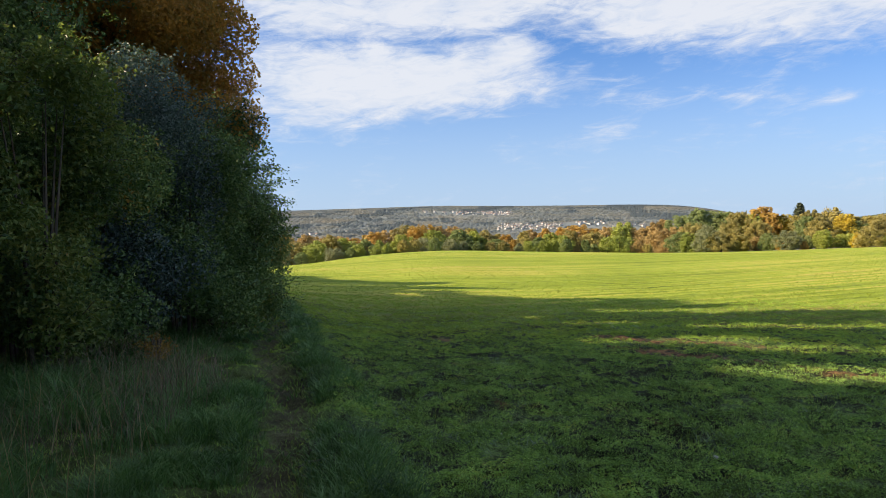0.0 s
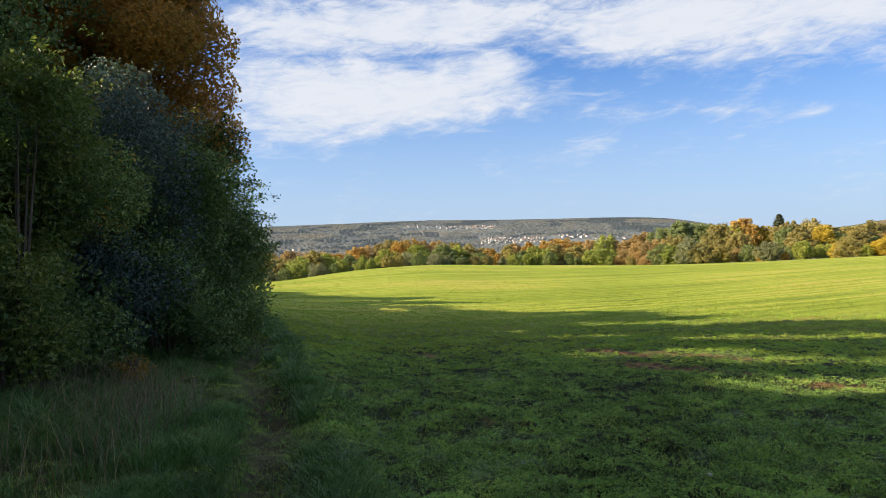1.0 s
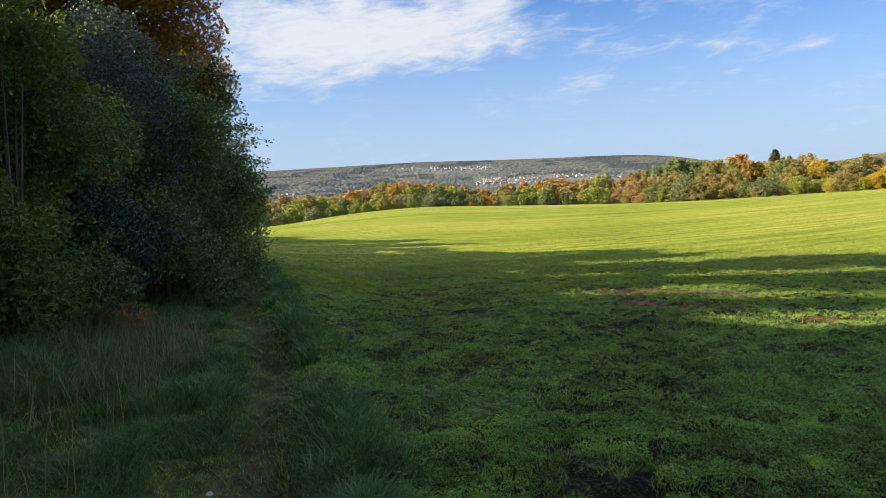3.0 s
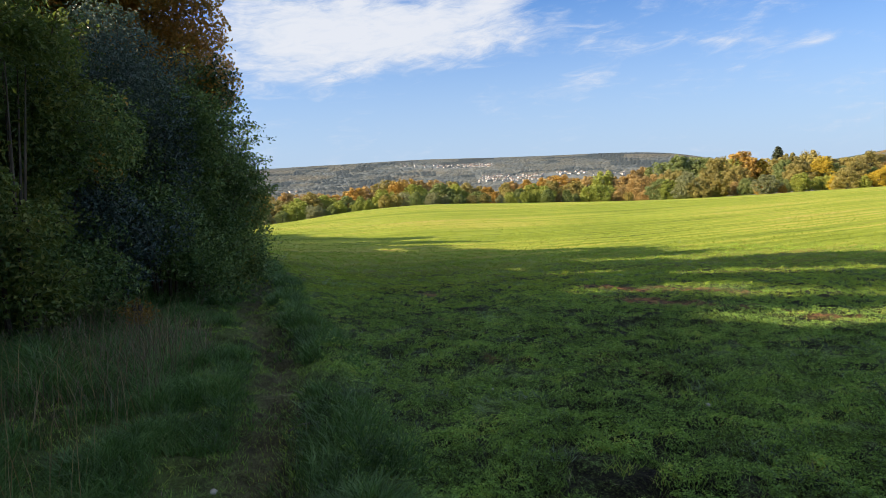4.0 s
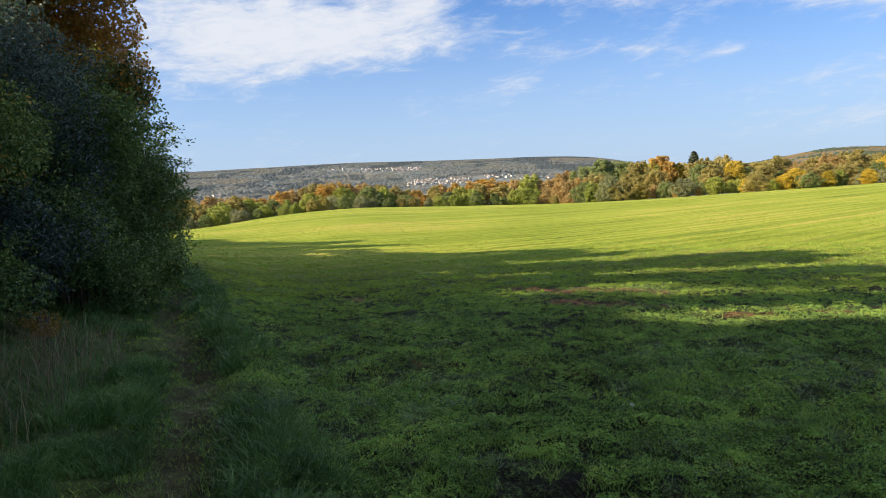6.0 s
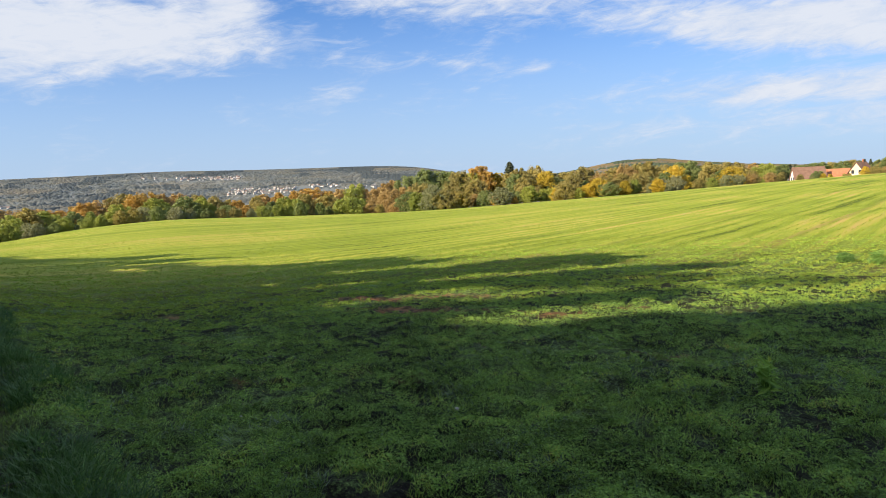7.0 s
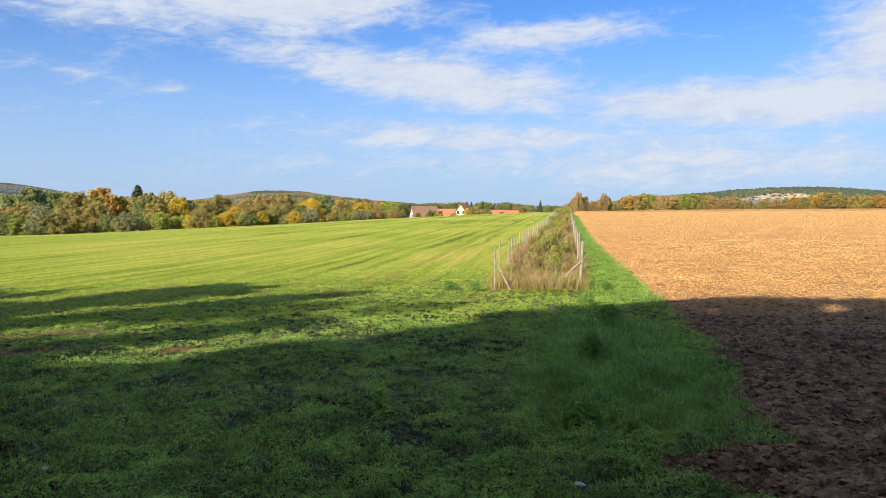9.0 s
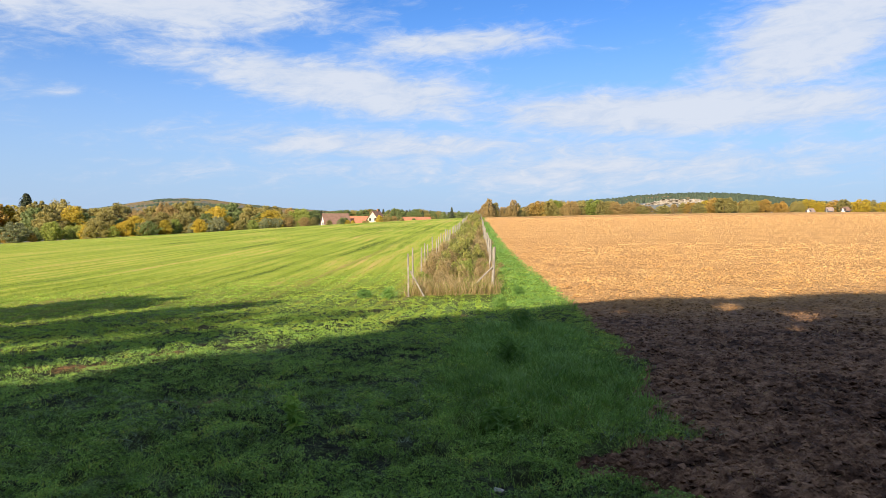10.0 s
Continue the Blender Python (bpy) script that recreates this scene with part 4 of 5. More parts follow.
# ---- houses ----
def house_meshes(w, d, wall_h, roof_h, wall_mat, roof_mat, over=0.4):
    """Gabled house: walls (gable along x), and a roof of two thick slopes."""
    hw, hd = w / 2, d / 2
    wv = [(-hw, -hd, -1), (hw, -hd, -1), (hw, hd, -1), (-hw, hd, -1), (-hw, -hd, wall_h), (hw, -hd, wall_h), (hw, hd, wall_h), (-hw, hd, wall_h), (-hw, 0, wall_h + roof_h), (hw, 0, wall_h + roof_h)]
    bm = bmesh.new()
    vs = [bm.verts.new(v) for v in wv]
    for f in ((0, 1, 5, 4), (1, 2, 6, 5, 9), (2, 3, 7, 6), (3, 0, 4, 8, 7), (4, 5, 9, 8), (6, 7, 8, 9), (3, 2, 1, 0)):
        bm.faces.new([vs[i] for i in f])
    wall = bpy.data.meshes.new("wall")
    bm.to_mesh(wall); bm.free(); wall.materials.append(wall_mat)
    bm = bmesh.new()
    k = roof_h / hd
    for s in (-1, 1):
        e = s * (hd + over)
        low = wall_h - over * k + 0.05
        a = [(-hw - over, e, low), (hw + over, e, low), (hw + over, 0, wall_h + roof_h + 0.05), (-hw - over, 0, wall_h + roof_h + 0.05)]
        lo = [bm.verts.new(p) for p in a]
        hi = [bm.verts.new((p[0], p[1], p[2] + 0.28)) for p in a]
        bm.faces.new(lo), bm.faces.new(hi)
        for i in range(4):
            j = (i + 1) % 4
            bm.faces.new((lo[i], lo[j], hi[j], hi[i]))
    bmesh.ops.recalc_face_normals(bm, faces=bm.faces)
    roof = bpy.data.meshes.new("roof")
    bm.to_mesh(roof); bm.free(); roof.materials.append(roof_mat)
    return wall, roof


def box_mesh(name, sx, sy, sz, mat, bevel=0.0):
    bm = bmesh.new()
    bmesh.ops.create_cube(bm, size=1.0)
    bmesh.ops.scale(bm, vec=(sx, sy, sz), verts=bm.verts)
    if bevel:
        bmesh.ops.bevel(bm, geom=bm.edges[:], offset=bevel, segments=2, affect="EDGES")
    me = bpy.data.meshes.new(name)
    bm.to_mesh(me); bm.free(); me.materials.append(mat)
    return me


def farm():
    pane = box_mesh("window", 1.0, 0.12, 1.3, MAT["glass_dark"])
    stack = box_mesh("chimney", 0.5, 0.5, 1.2, MAT["tile_red"], 0.03)
    # heading, distance, width, depth, ridge elevation, turn, wall, roof, label
    rows = [
        (5.5, 290, 10.5, 7.0, -0.1, 22, "plaster", "tile_brown", "long barn with pale gable and brown tiled roof"),
        (3.6, 296, 9, 9, -0.38, 5, "plaster", "tile_red", "low farm building with red tiled roof"),
        (2.2, 286, 5, 5.6, 0.1, 58, "render_cream", "tile_brown", "farmhouse with a bright cream gable and chimney"),
        (-0.35, 300, 7, 9, -0.45, -4, "plaster", "tile_red", "low farm building with red tiled roof"),
        (-31.1, 430, 3.4, 2.6, 0.24, 20, "plaster", "tile_far", "low pale shed beyond the ploughed field"),
        (-32.3, 440, 3.0, 2.4, 0.3, -10, "plaster", "tile_far", "low pale shed beyond the ploughed field"),
        (-33.3, 430, 3.2, 2.4, 0.34, 10, "plaster", "tile_brown", "low pale shed beyond the ploughed field"),
        (-1.65, 300, 6, 8, -0.46, -4, "plaster", "tile_red", "small farm building with red tiled roof"),
    ]
    for a, r, w, d, el, turn, wm, rm, label in rows:
        x, y = polar(a, r)
        base = float(height(x, y))
        ridge = EYE + r * math.tan(radians(el)) - base
        roof_h = min(d * 0.6, ridge - 1.2)
        wall_h = max(ridge - roof_h - 0.3, 1.2)
        h = thing("farm_building", label, "house", at=(float(x), float(y), base), turn=radians(turn))
        wall, roof = house_meshes(w, d, wall_h, roof_h, MAT[wm], MAT[rm])
        wo, ro = part("wall", wall, h), part("roof", roof, h)
        for i in range(3):
            p = part("window", pane, wo)
            p.location = (-w * 0.3 + i * w * 0.3, -d / 2 - 0.03, max(wall_h - 1.3, 0.7))
        for i in range(2):
            p = part("window", pane, wo)
            p.matrix_basis = pose(-w / 2 - 0.03, -1.3 + 2.6 * i, wall_h + 0.2, 0, 0, 90)
        if "chimney" in label:
            part("chimney", stack, ro, "brick chimney").location = (w * 0.2, 0, wall_h + roof_h + 0.5)


farm()


def quarry():
    """Pale rock faces of a quarry on the wooded slope, in ragged steps."""
    rng = np.random.default_rng(37)
    for a0, a1, r, tops in ((-24.1, -18.9, 800.0, [0.85, 1.03, 0.99, 0.99, 1.03, 0.88, 0.73, 0.45]), (-28.3, -26.8, 830.0, [0.8, 0.9, 0.95, 0.88])):
        na, nr = 90, 12
        az = np.linspace(a0, a1, na)
        top = np.interp(az, np.linspace(a0, a1, len(tops)), tops)
        A, K = np.meshgrid(az, np.arange(nr), indexing="ij")
        u = K / (nr - 3.0)
        step = np.floor(u * 3 + 0.8 * hash_noise(A * 2.1, K * 0.0, 61)) * 4.0
        rr = r + step + 7.0 * hash_noise(A * 5, K * 0.9, 62) + np.where(K > nr - 3, (K - nr + 3) * 30.0, 0)
        x, y = polar(A, rr)
        low = height(*polar(A, np.full_like(A, r))) - 2.0
        high = EYE + r * np.tan(np.radians(top))[:, None] + 1.6 * (hash_noise(A * 6, K * 0.0, 63) - 0.5)
        z = np.where(K > nr - 3, np.minimum(high, height(x, y) + 1.0), low + (high - low) * np.minimum(u, 1.0))
        i, j = np.meshgrid(np.arange(na - 1), np.arange(nr - 1), indexing="ij")
        f = np.stack([i * nr + j, (i + 1) * nr + j, (i + 1) * nr + j + 1, i * nr + j + 1], -1).reshape(-1, 4)
        o = new("rock_face", mesh_from("rock_face", np.stack([x, y, z], -1).reshape(-1, 3), f, MAT["rock"], False))
        tagged(o, "pale bare rock face of a quarry in the wooded slope", "rock face", "rock faces")


quarry()


def town():
    """Houses of the small town in the valley and on the hillside."""
    rng = random.Random(8)
    stock = []
    for w, d, wh, rh, rm in ((11, 9, 7, 3.2, "tile_far"), (13, 9, 8, 3.0, "tile_far"), (10, 9, 6.5, 3.5, "tile_brown"), (26, 12, 8, 2, "tile_far")):
        wall, roof = house_meshes(w, d, wh, rh, MAT["render_town"], MAT[rm])
        stock.append((wall, roof))
    spots = []
    for a0, a1, r0, r1, n, big in TOWN:
        for _ in range(n):
            spots.append((rng.uniform(a0, a1), rng.uniform(r0, r1), rng.random() < big))
    first = {}
    for a, r, big in spots:
        x, y = polar(a, r)
        k = 3 if big else rng.randrange(3)
        m = Matrix.LocRotScale((float(x), float(y), float(height(x, y)) + 0.4), Euler((0, 0, radians(a) + rng.uniform(-0.6, 0.6) + (1.57 if rng.random() < 0.5 else 0))), (0.5, 0.5, 0.5))
        if k not in first:
            t = thing("town_house", "white town house with a tiled gable roof", "house", "houses of the town")
            part("wall", stock[k][0], t), part("roof", stock[k][1], t)
            t.matrix_basis = m
            first[k] = t
        else:
            copy_thing(first[k], m).scale = (0.5, 0.5, 0.5)


town()


# ---- fence and the hedge inside it ----
def fence():
    along = FDIR
    cross = np.array([FDIR[1], -FDIR[0]])
    rng = random.Random(3)
    starts = {"left": np.array([0.20, 23.0]), "right": np.array([3.12, 24.0])}
    tv, tf = tube([(0, 0, -0.3), (0, 0, 0.7), (0.012, 0, 1.42), (0.012, 0, 1.46)], [0.032, 0.031, 0.029, 0.012], 8)
    thin = mesh_from("post", tv, tf, MAT["post"], False)
    tv, tf = tube([(0, 0, -0.3), (0, 0, 0.8), (0, 0.01, 1.62), (0, 0.01, 1.66)], [0.056, 0.054, 0.05, 0.02], 9)
    thick = mesh_from("post", tv, tf, MAT["post"], False)
    for name, s in starts.items():
        f = thing("fence", "weathered grey wooden post fence round a hedge planting", "fence", "fences of the hedge")
        n = 0
        d = 0.0
        while d < 185:
            p = s + along * d + cross * rng.uniform(-0.06, 0.06)
            o = part("post", thick if (n == 0 and name == "right") else thin, f)
            k = rng.uniform(0.9, 1.08)
            o.matrix_basis = Matrix.LocRotScale((p[0], p[1], ground_z(*p)), Euler((rng.uniform(-0.05, 0.05), rng.uniform(-0.05, 0.05), rng.uniform(0, 6))), (1, 1, k))
            d += rng.uniform(1.9, 2.7)
            n += 1
        # the slanting brace of the corner post
        sign = 1 if name == "left" else -1
        z0 = ground_z(*s)
        q = s + cross * sign * (0.5 if name == "left" else 0.85)
        bv, bf = tube([(s[0] + sign * 0.03, s[1] - 0.06, z0 + 0.9), ((s[0] + q[0]) / 2, (s[1] + q[1]) / 2 - 0.06, z0 + 0.5), (q[0], q[1] - 0.06, z0 + 0.02)], [0.032, 0.033, 0.032], 7)
        part("brace", mesh_from("brace", bv, bf, MAT["post"]), f, "slanting wooden brace")


fence()


def hedge():
    """Young shrubs of uneven height between the two fences, with rank dry growth among them."""
    rng = np.random.default_rng(17)
    cross = np.array([FDIR[1], -FDIR[0]])
    mid = np.array([1.66, 23.6])
    kinds = []
    for mk, size, lumps in (("leaf_hedge", 1.0, 9), ("leaf_hedge", 1.25, 11), ("leaf_green", 0.75, 8), ("dry_weed", 0.95, 9), ("dry_weed", 0.75, 8)):
        arr = []
        for k in range(lumps):
            u = (k + 0.5) / lumps
            c = (rng.normal(0, 0.36 * (1.1 - 0.6 * u)), rng.normal(0, 0.36 * (1.1 - 0.6 * u)), (0.12 + 0.95 * u) * size)
            rr = rng.uniform(0.16, 0.34)
            p, d = blob_points(rng, c, (rr, rr, rr * 1.25), 170, 0.1)
            dry = mk == "dry_weed"
            arr.append(leaf_arrays(rng, p, d + [0, 0, 0.2], 0.2 if dry else 0.095, 0.02 if dry else 0.05, 0.7, True))
        v, f = joined(arr)
        sv, sf = joined([tube([(0, 0, -0.1), (rng.normal(0, 0.15), rng.normal(0, 0.15), 0.5 * size), (rng.normal(0, 0.35), rng.normal(0, 0.35), 1.25 * size)], [0.016, 0.01, 0.003], 5) for _ in range(7)])
        kinds.append((mesh_from("stem", sv, sf, MAT["dry_weed"] if mk == "dry_weed" else MAT["bark"]), mesh_from("leaves", v, f, MAT[mk])))
    first = {}
    d = 0.7
    while d < 180:
        for lane in (-1.05, -0.4, 0.3, 1.0) if d < 30 else (-0.6, 0.6):
            if rng.uniform() < 0.14 and d < 30:
                continue
            side = abs(lane) > 0.8
            k = int(rng.choice(5, p=[0.1, 0.05, 0.15, 0.4, 0.3] if side or d < 1.6 else [0.3, 0.17, 0.18, 0.2, 0.15]))
            p = mid + FDIR * (d + rng.uniform(-0.45, 0.45)) + cross * (lane + rng.normal(0, 0.18))
            s = rng.uniform(0.45, 1.0) * (0.75 if d < 2 else 1.0) * (0.85 if side else 1.0) * (1.0 if d < 30 else 1.3)
            m = Matrix.LocRotScale((p[0], p[1], ground_z(*p)), Euler((0, 0, rng.uniform(0, 6.28))), None)
            if k not in first:
                label = "dry straw-coloured weeds inside the fence" if k > 2 else "young leafy shrub planted inside the fence"
                t = thing("shrub", label, "shrub", "hedge inside the fence")
                part("stem", kinds[k][0], t), part("leaves", kinds[k][1], t)
                t.matrix_basis = m
                first[k] = t
            else:
                t = copy_thing(first[k], m)
            t.scale = (s, s, s * rng.uniform(0.85, 1.2))
        d += 0.85 if d < 30 else 2.3


hedge()


# ---- the wood behind and beside the path ----
SLANT = math.tan(radians(30.0))
# where the shade should end; the crowns are trimmed to throw this edge
EDGE_XY = np.array([(-60, 22), (-45, 22), (-39.3, 25), (-36.5, 20), (-34.3, 25.6), (-31, 21), (-29.4, 26), (-26.5, 21), (-22.9, 22.5), (-18.7, 27.7),
                    (-15.0, 21), (-10.4, 26), (-8.9, 24), (-8.0, 19.5), (-5.0, 18), (-3.1, 20.8), (-1.2, 22.4), (0.1, 21.3), (1.3, 18.4), (3.2, 18.0),
                    (5.2, 19.6), (7.7, 20.3), (10.2, 20.2), (13.3, 20.7), (30.0, 21.0)])
EDGE_U = EDGE_XY[:, 0] - SLANT * EDGE_XY[:, 1]
EDGE_ORDER = np.argsort(EDGE_U)
# gaps cut into the crowns, by where their light should fall: x, y, half length, half width
GAPS = [(-9.2, 18.3, 4.0, 0.75), (-4.0, 9.7, 2.5, 0.7), (-8.5, 11.5, 2.4, 0.85), (-13.4, 14.9, 1.6, 0.6), (-3.4, 16.2, 1.2, 0.35), (1.0, 18.2, 1.0, 0.5),
        (5.4, 16.8, 0.8, 0.35), (8.8, 18.1, 1.2, 0.5), (5.0, 9.5, 0.5, 0.3), (3.0, 5.2, 0.45, 0.22), (3.2, 4.2, 0.4, 0.2),
        (-0.8, 13.3, 1.4, 0.45), (-1.9, 11.3, 1.8, 0.45), (10.5, 14.0, 0.8, 0.3), (7.5, 13.0, 0.6, 0.25), (-16.0, 19.5, 2.0, 0.5)]


def falls_at(p):
    """Where the shadow of the points p falls on the ground."""
    k = 1 / math.tan(SUN_EL)
    z = np.full(len(p), -1.0)
    for _ in range(3):
        d = np.maximum(p[:, 2] - z, 0.0) * k
        q = p[:, :2] + d[:, None] * np.array([SHADOW_DIR.x, SHADOW_DIR.y])
        z = height(q[:, 0], q[:, 1])
    return q


def shades(p, rng, ends=True):
    """Whether a leaf at p may stand: crowns are cut to give the set shade edge and sun patches."""
    q = falls_at(p)
    u = q[:, 0] - SLANT * q[:, 1]
    fingers = np.clip((-u - 18) / 6, 0, 1) * (4.0 * (hash_noise(u * 0.75, u * 0.0, 64) - 0.55) + 2.0 * (hash_noise(u * 2.1, u * 0.0, 65) - 0.5))
    keep = q[:, 1] < np.interp(u, EDGE_U[EDGE_ORDER], EDGE_XY[EDGE_ORDER, 1]) + fingers + (rng.normal(0, 0.22, len(p)) if ends else 99)
    for gx, gy, hl, hw in GAPS:
        dx, dy = q[:, 0] - gx, q[:, 1] - gy
        l = dx * SHADOW_DIR.x + dy * SHADOW_DIR.y
        w = dx * SHADOW_DIR.y - dy * SHADOW_DIR.x
        keep &= ((l / hl) ** 2 + (w / hw) ** 2) > rng.uniform(0.75, 1.25, len(p))
    return keep


def wood_tree(rng, x, y, h, spread, mat, leaf, count, low=0.25, label="", trim=True, name="tree", clumps=26, girth=None):
    """A tree with trunk, limbs and a crown of clumped leaves."""
    z0 = float(height(x, y))
    t = thing(name, label, "tree", "trees of the wood's edge", at=(x, y, z0))
    tv, tf = limbs(rng, h * (0.78 if trim else 1.0), spread * 0.7, girth or 0.02 * h, 9)
    part("trunk", mesh_from("trunk", tv, tf, MAT["bark"], True), t)
    arr = []
    for k in range(clumps):
        a, u = rng.uniform(0, 6.28), (k + rng.uniform(0, 1)) / clumps
        zc = h * (low + (0.93 - low) * u)
        prof = math.sin(math.pi * (0.2 + 0.68 * u)) ** 0.7
        rad = spread * prof * rng.uniform(0.25, 0.8)
        rr = spread * rng.uniform(0.28, 0.45)
        p, d = blob_points(rng, (math.cos(a) * rad, math.sin(a) * rad, zc), (rr, rr, rr * 0.8), count // clumps, 0.35)
        sel = shades(p + [x, y, z0], rng, trim)
        p, d = p[sel], d[sel]
        arr.append(leaf_arrays(rng, p, d, leaf, leaf * 0.68, 0.7, leaf > 0.25))
    v, f = joined(arr)
    part("crown", mesh_from("crown", v, f, MAT[mat]), t)
    return t


def wood():
    rng = np.random.default_rng(5)
    # out of view, behind and to the right of the walker
    x = -11.0
    while x < 30:
        y = -10.0 + rng.uniform(-1.5, 1.0)
        h = ((25 - y) / 0.866) * math.tan(SUN_EL) + 0.5
        wood_tree(rng, x, y, h * rng.uniform(0.95, 1.15), 3.0, "leaf_forest", 0.5, 9000, 0.06, "tall broad-leaved tree of the dark wood's edge", clumps=44)
        x += rng.uniform(2.1, 2.8)
    x = -13.0
    while x < 32:
        y = -16.0 + rng.uniform(-1.5, 1.5)
        wood_tree(rng, x, y, 23.5 * rng.uniform(0.95, 1.1), 3.6, "leaf_forest", 0.6, 7000, 0.05, "tall broad-leaved tree of the dark wood's edge", clumps=44)
        x += rng.uniform(4.0, 5.0)
    # beyond the shrubs, along the field's left side
    x = -17.5
    while x > -62:
        y = max(0.5, 0.5 + (-x - 17) * 0.24) + rng.uniform(-1.0, 1.0)
        h = ((24.5 - y) / 0.866) * math.tan(SUN_EL) - 0.3
        wood_tree(rng, x, y, h * rng.uniform(0.95, 1.2), 2.7, "leaf_forest", 0.42, 8000, 0.05, "broad-leaved tree along the field's shaded side", clumps=44)
        x -= rng.uniform(2.6, 3.6)
    # unseen filler trees, added to stop sun leaks and darken the near verge
    for x, y, h in ((-9.0, -3.6, 8.5), (-12.6, -2.4, 8.5), (-4.7, -2.9, 7.5), (-8.4, -5.6, 10.0), (-10.4, -7.0, 11.0)):
        wood_tree(rng, x, y, h, 2.4, "leaf_forest", 0.3, 7000, 0.06, "unseen broad-leaved tree added to block sun and sky")
    # filling the wood behind the shrubs
    for x, y, h in ((-17.0, -3.0, 12), (-14.5, -4.5, 13), (-20.5, -3.5, 13), (-24, -4, 13), (-15.5, -0.5, 11)):
        wood_tree(rng, x, y, h, 3.2, "leaf_dark", 0.2, 5200, 0.05, "dark tree inside the wood's edge", True)


wood()


def shrub(rng, az, r, rad, h, mat, leaf, count, label, low=0.12, lumps=30, name="shrub"):
    """A dense shrub of many leafy lumps with thin stems; some sprays stick out."""
    x, y = [float(v) for v in polar(az, r)]
    z0 = float(height(x, y))
    t = thing(name, label, "shrub", "shrubs of the wood's edge", at=(x, y, z0))
    for i in range(6):
        a = i * 1.05 + rng.uniform(-0.4, 0.4)
        q = rng.uniform(0.2, 0.5) * rad
        sv, sf = tube([(0.15 * math.cos(a), 0.15 * math.sin(a), -0.2), (0.5 * q * math.cos(a), 0.5 * q * math.sin(a), 0.4 * h), (q * math.cos(a), q * math.sin(a), 0.75 * h)], [0.03, 0.02, 0.006], 5)
        part("stem", mesh_from("stem", sv, sf, MAT["bark"], True), t)
    arr, sprays = [], []
    for k in range(lumps):
        a, u = k * 2.4 + rng.uniform(-0.3, 0.3), (k + rng.uniform(0, 1)) / lumps
        u = (u * 7.31) % 1.0
        zc = h * (low + (0.9 - low) * u)
        prof = math.sin(math.pi * (0.3 + 0.55 * u)) ** 0.6
        q = rad * prof * rng.uniform(0.4, 0.8)
        rr = rad * rng.uniform(0.3, 0.46)
        c = np.array([math.cos(a) * q, math.sin(a) * q, zc])
        p, d = blob_points(rng, c, (rr, rr, rr * 0.85), count // lumps, 0.15)
        sel = shades(p + [x, y, z0], rng, False)
        p, d = p[sel], d[sel]
        arr.append(leaf_arrays(rng, p, d * 0.7 + [0, 0, 0.4], leaf, leaf * 0.62, 0.75))
        for _ in range(3):                                   # sprays
            way = unit(np.array([math.cos(a), math.sin(a), 0]) * rng.uniform(0.5, 1.0) + rng.normal(0, 0.5, 3) + [0, 0, 0.15])
            start, ln = c + way * rr * 0.6, rr * rng.uniform(0.5, 1.0)
            tip = start + way * ln + [0, 0, -0.08 * ln]
            sprays.append(tube([start, (start + tip) / 2 + [0, 0, 0.04], tip], [0.006, 0.004, 0.002], 4))
            m = 26
            s = rng.uniform(0.1, 1.0, m)[:, None]
            p = start + (tip - start) * s + rng.normal(0, 0.05, (m, 3))
            arr.append(leaf_arrays(rng, p, np.tile([0, 0, 1.0], (m, 1)), leaf, leaf * 0.6, 0.8))
    tagged(part("twig", mesh_from("twig", *joined(sprays), MAT["bark"]), t), kind="stuff")
    v, f = joined(arr)
    part("leaves", mesh_from("leaves", v, f, MAT[mat]), t)
    return t


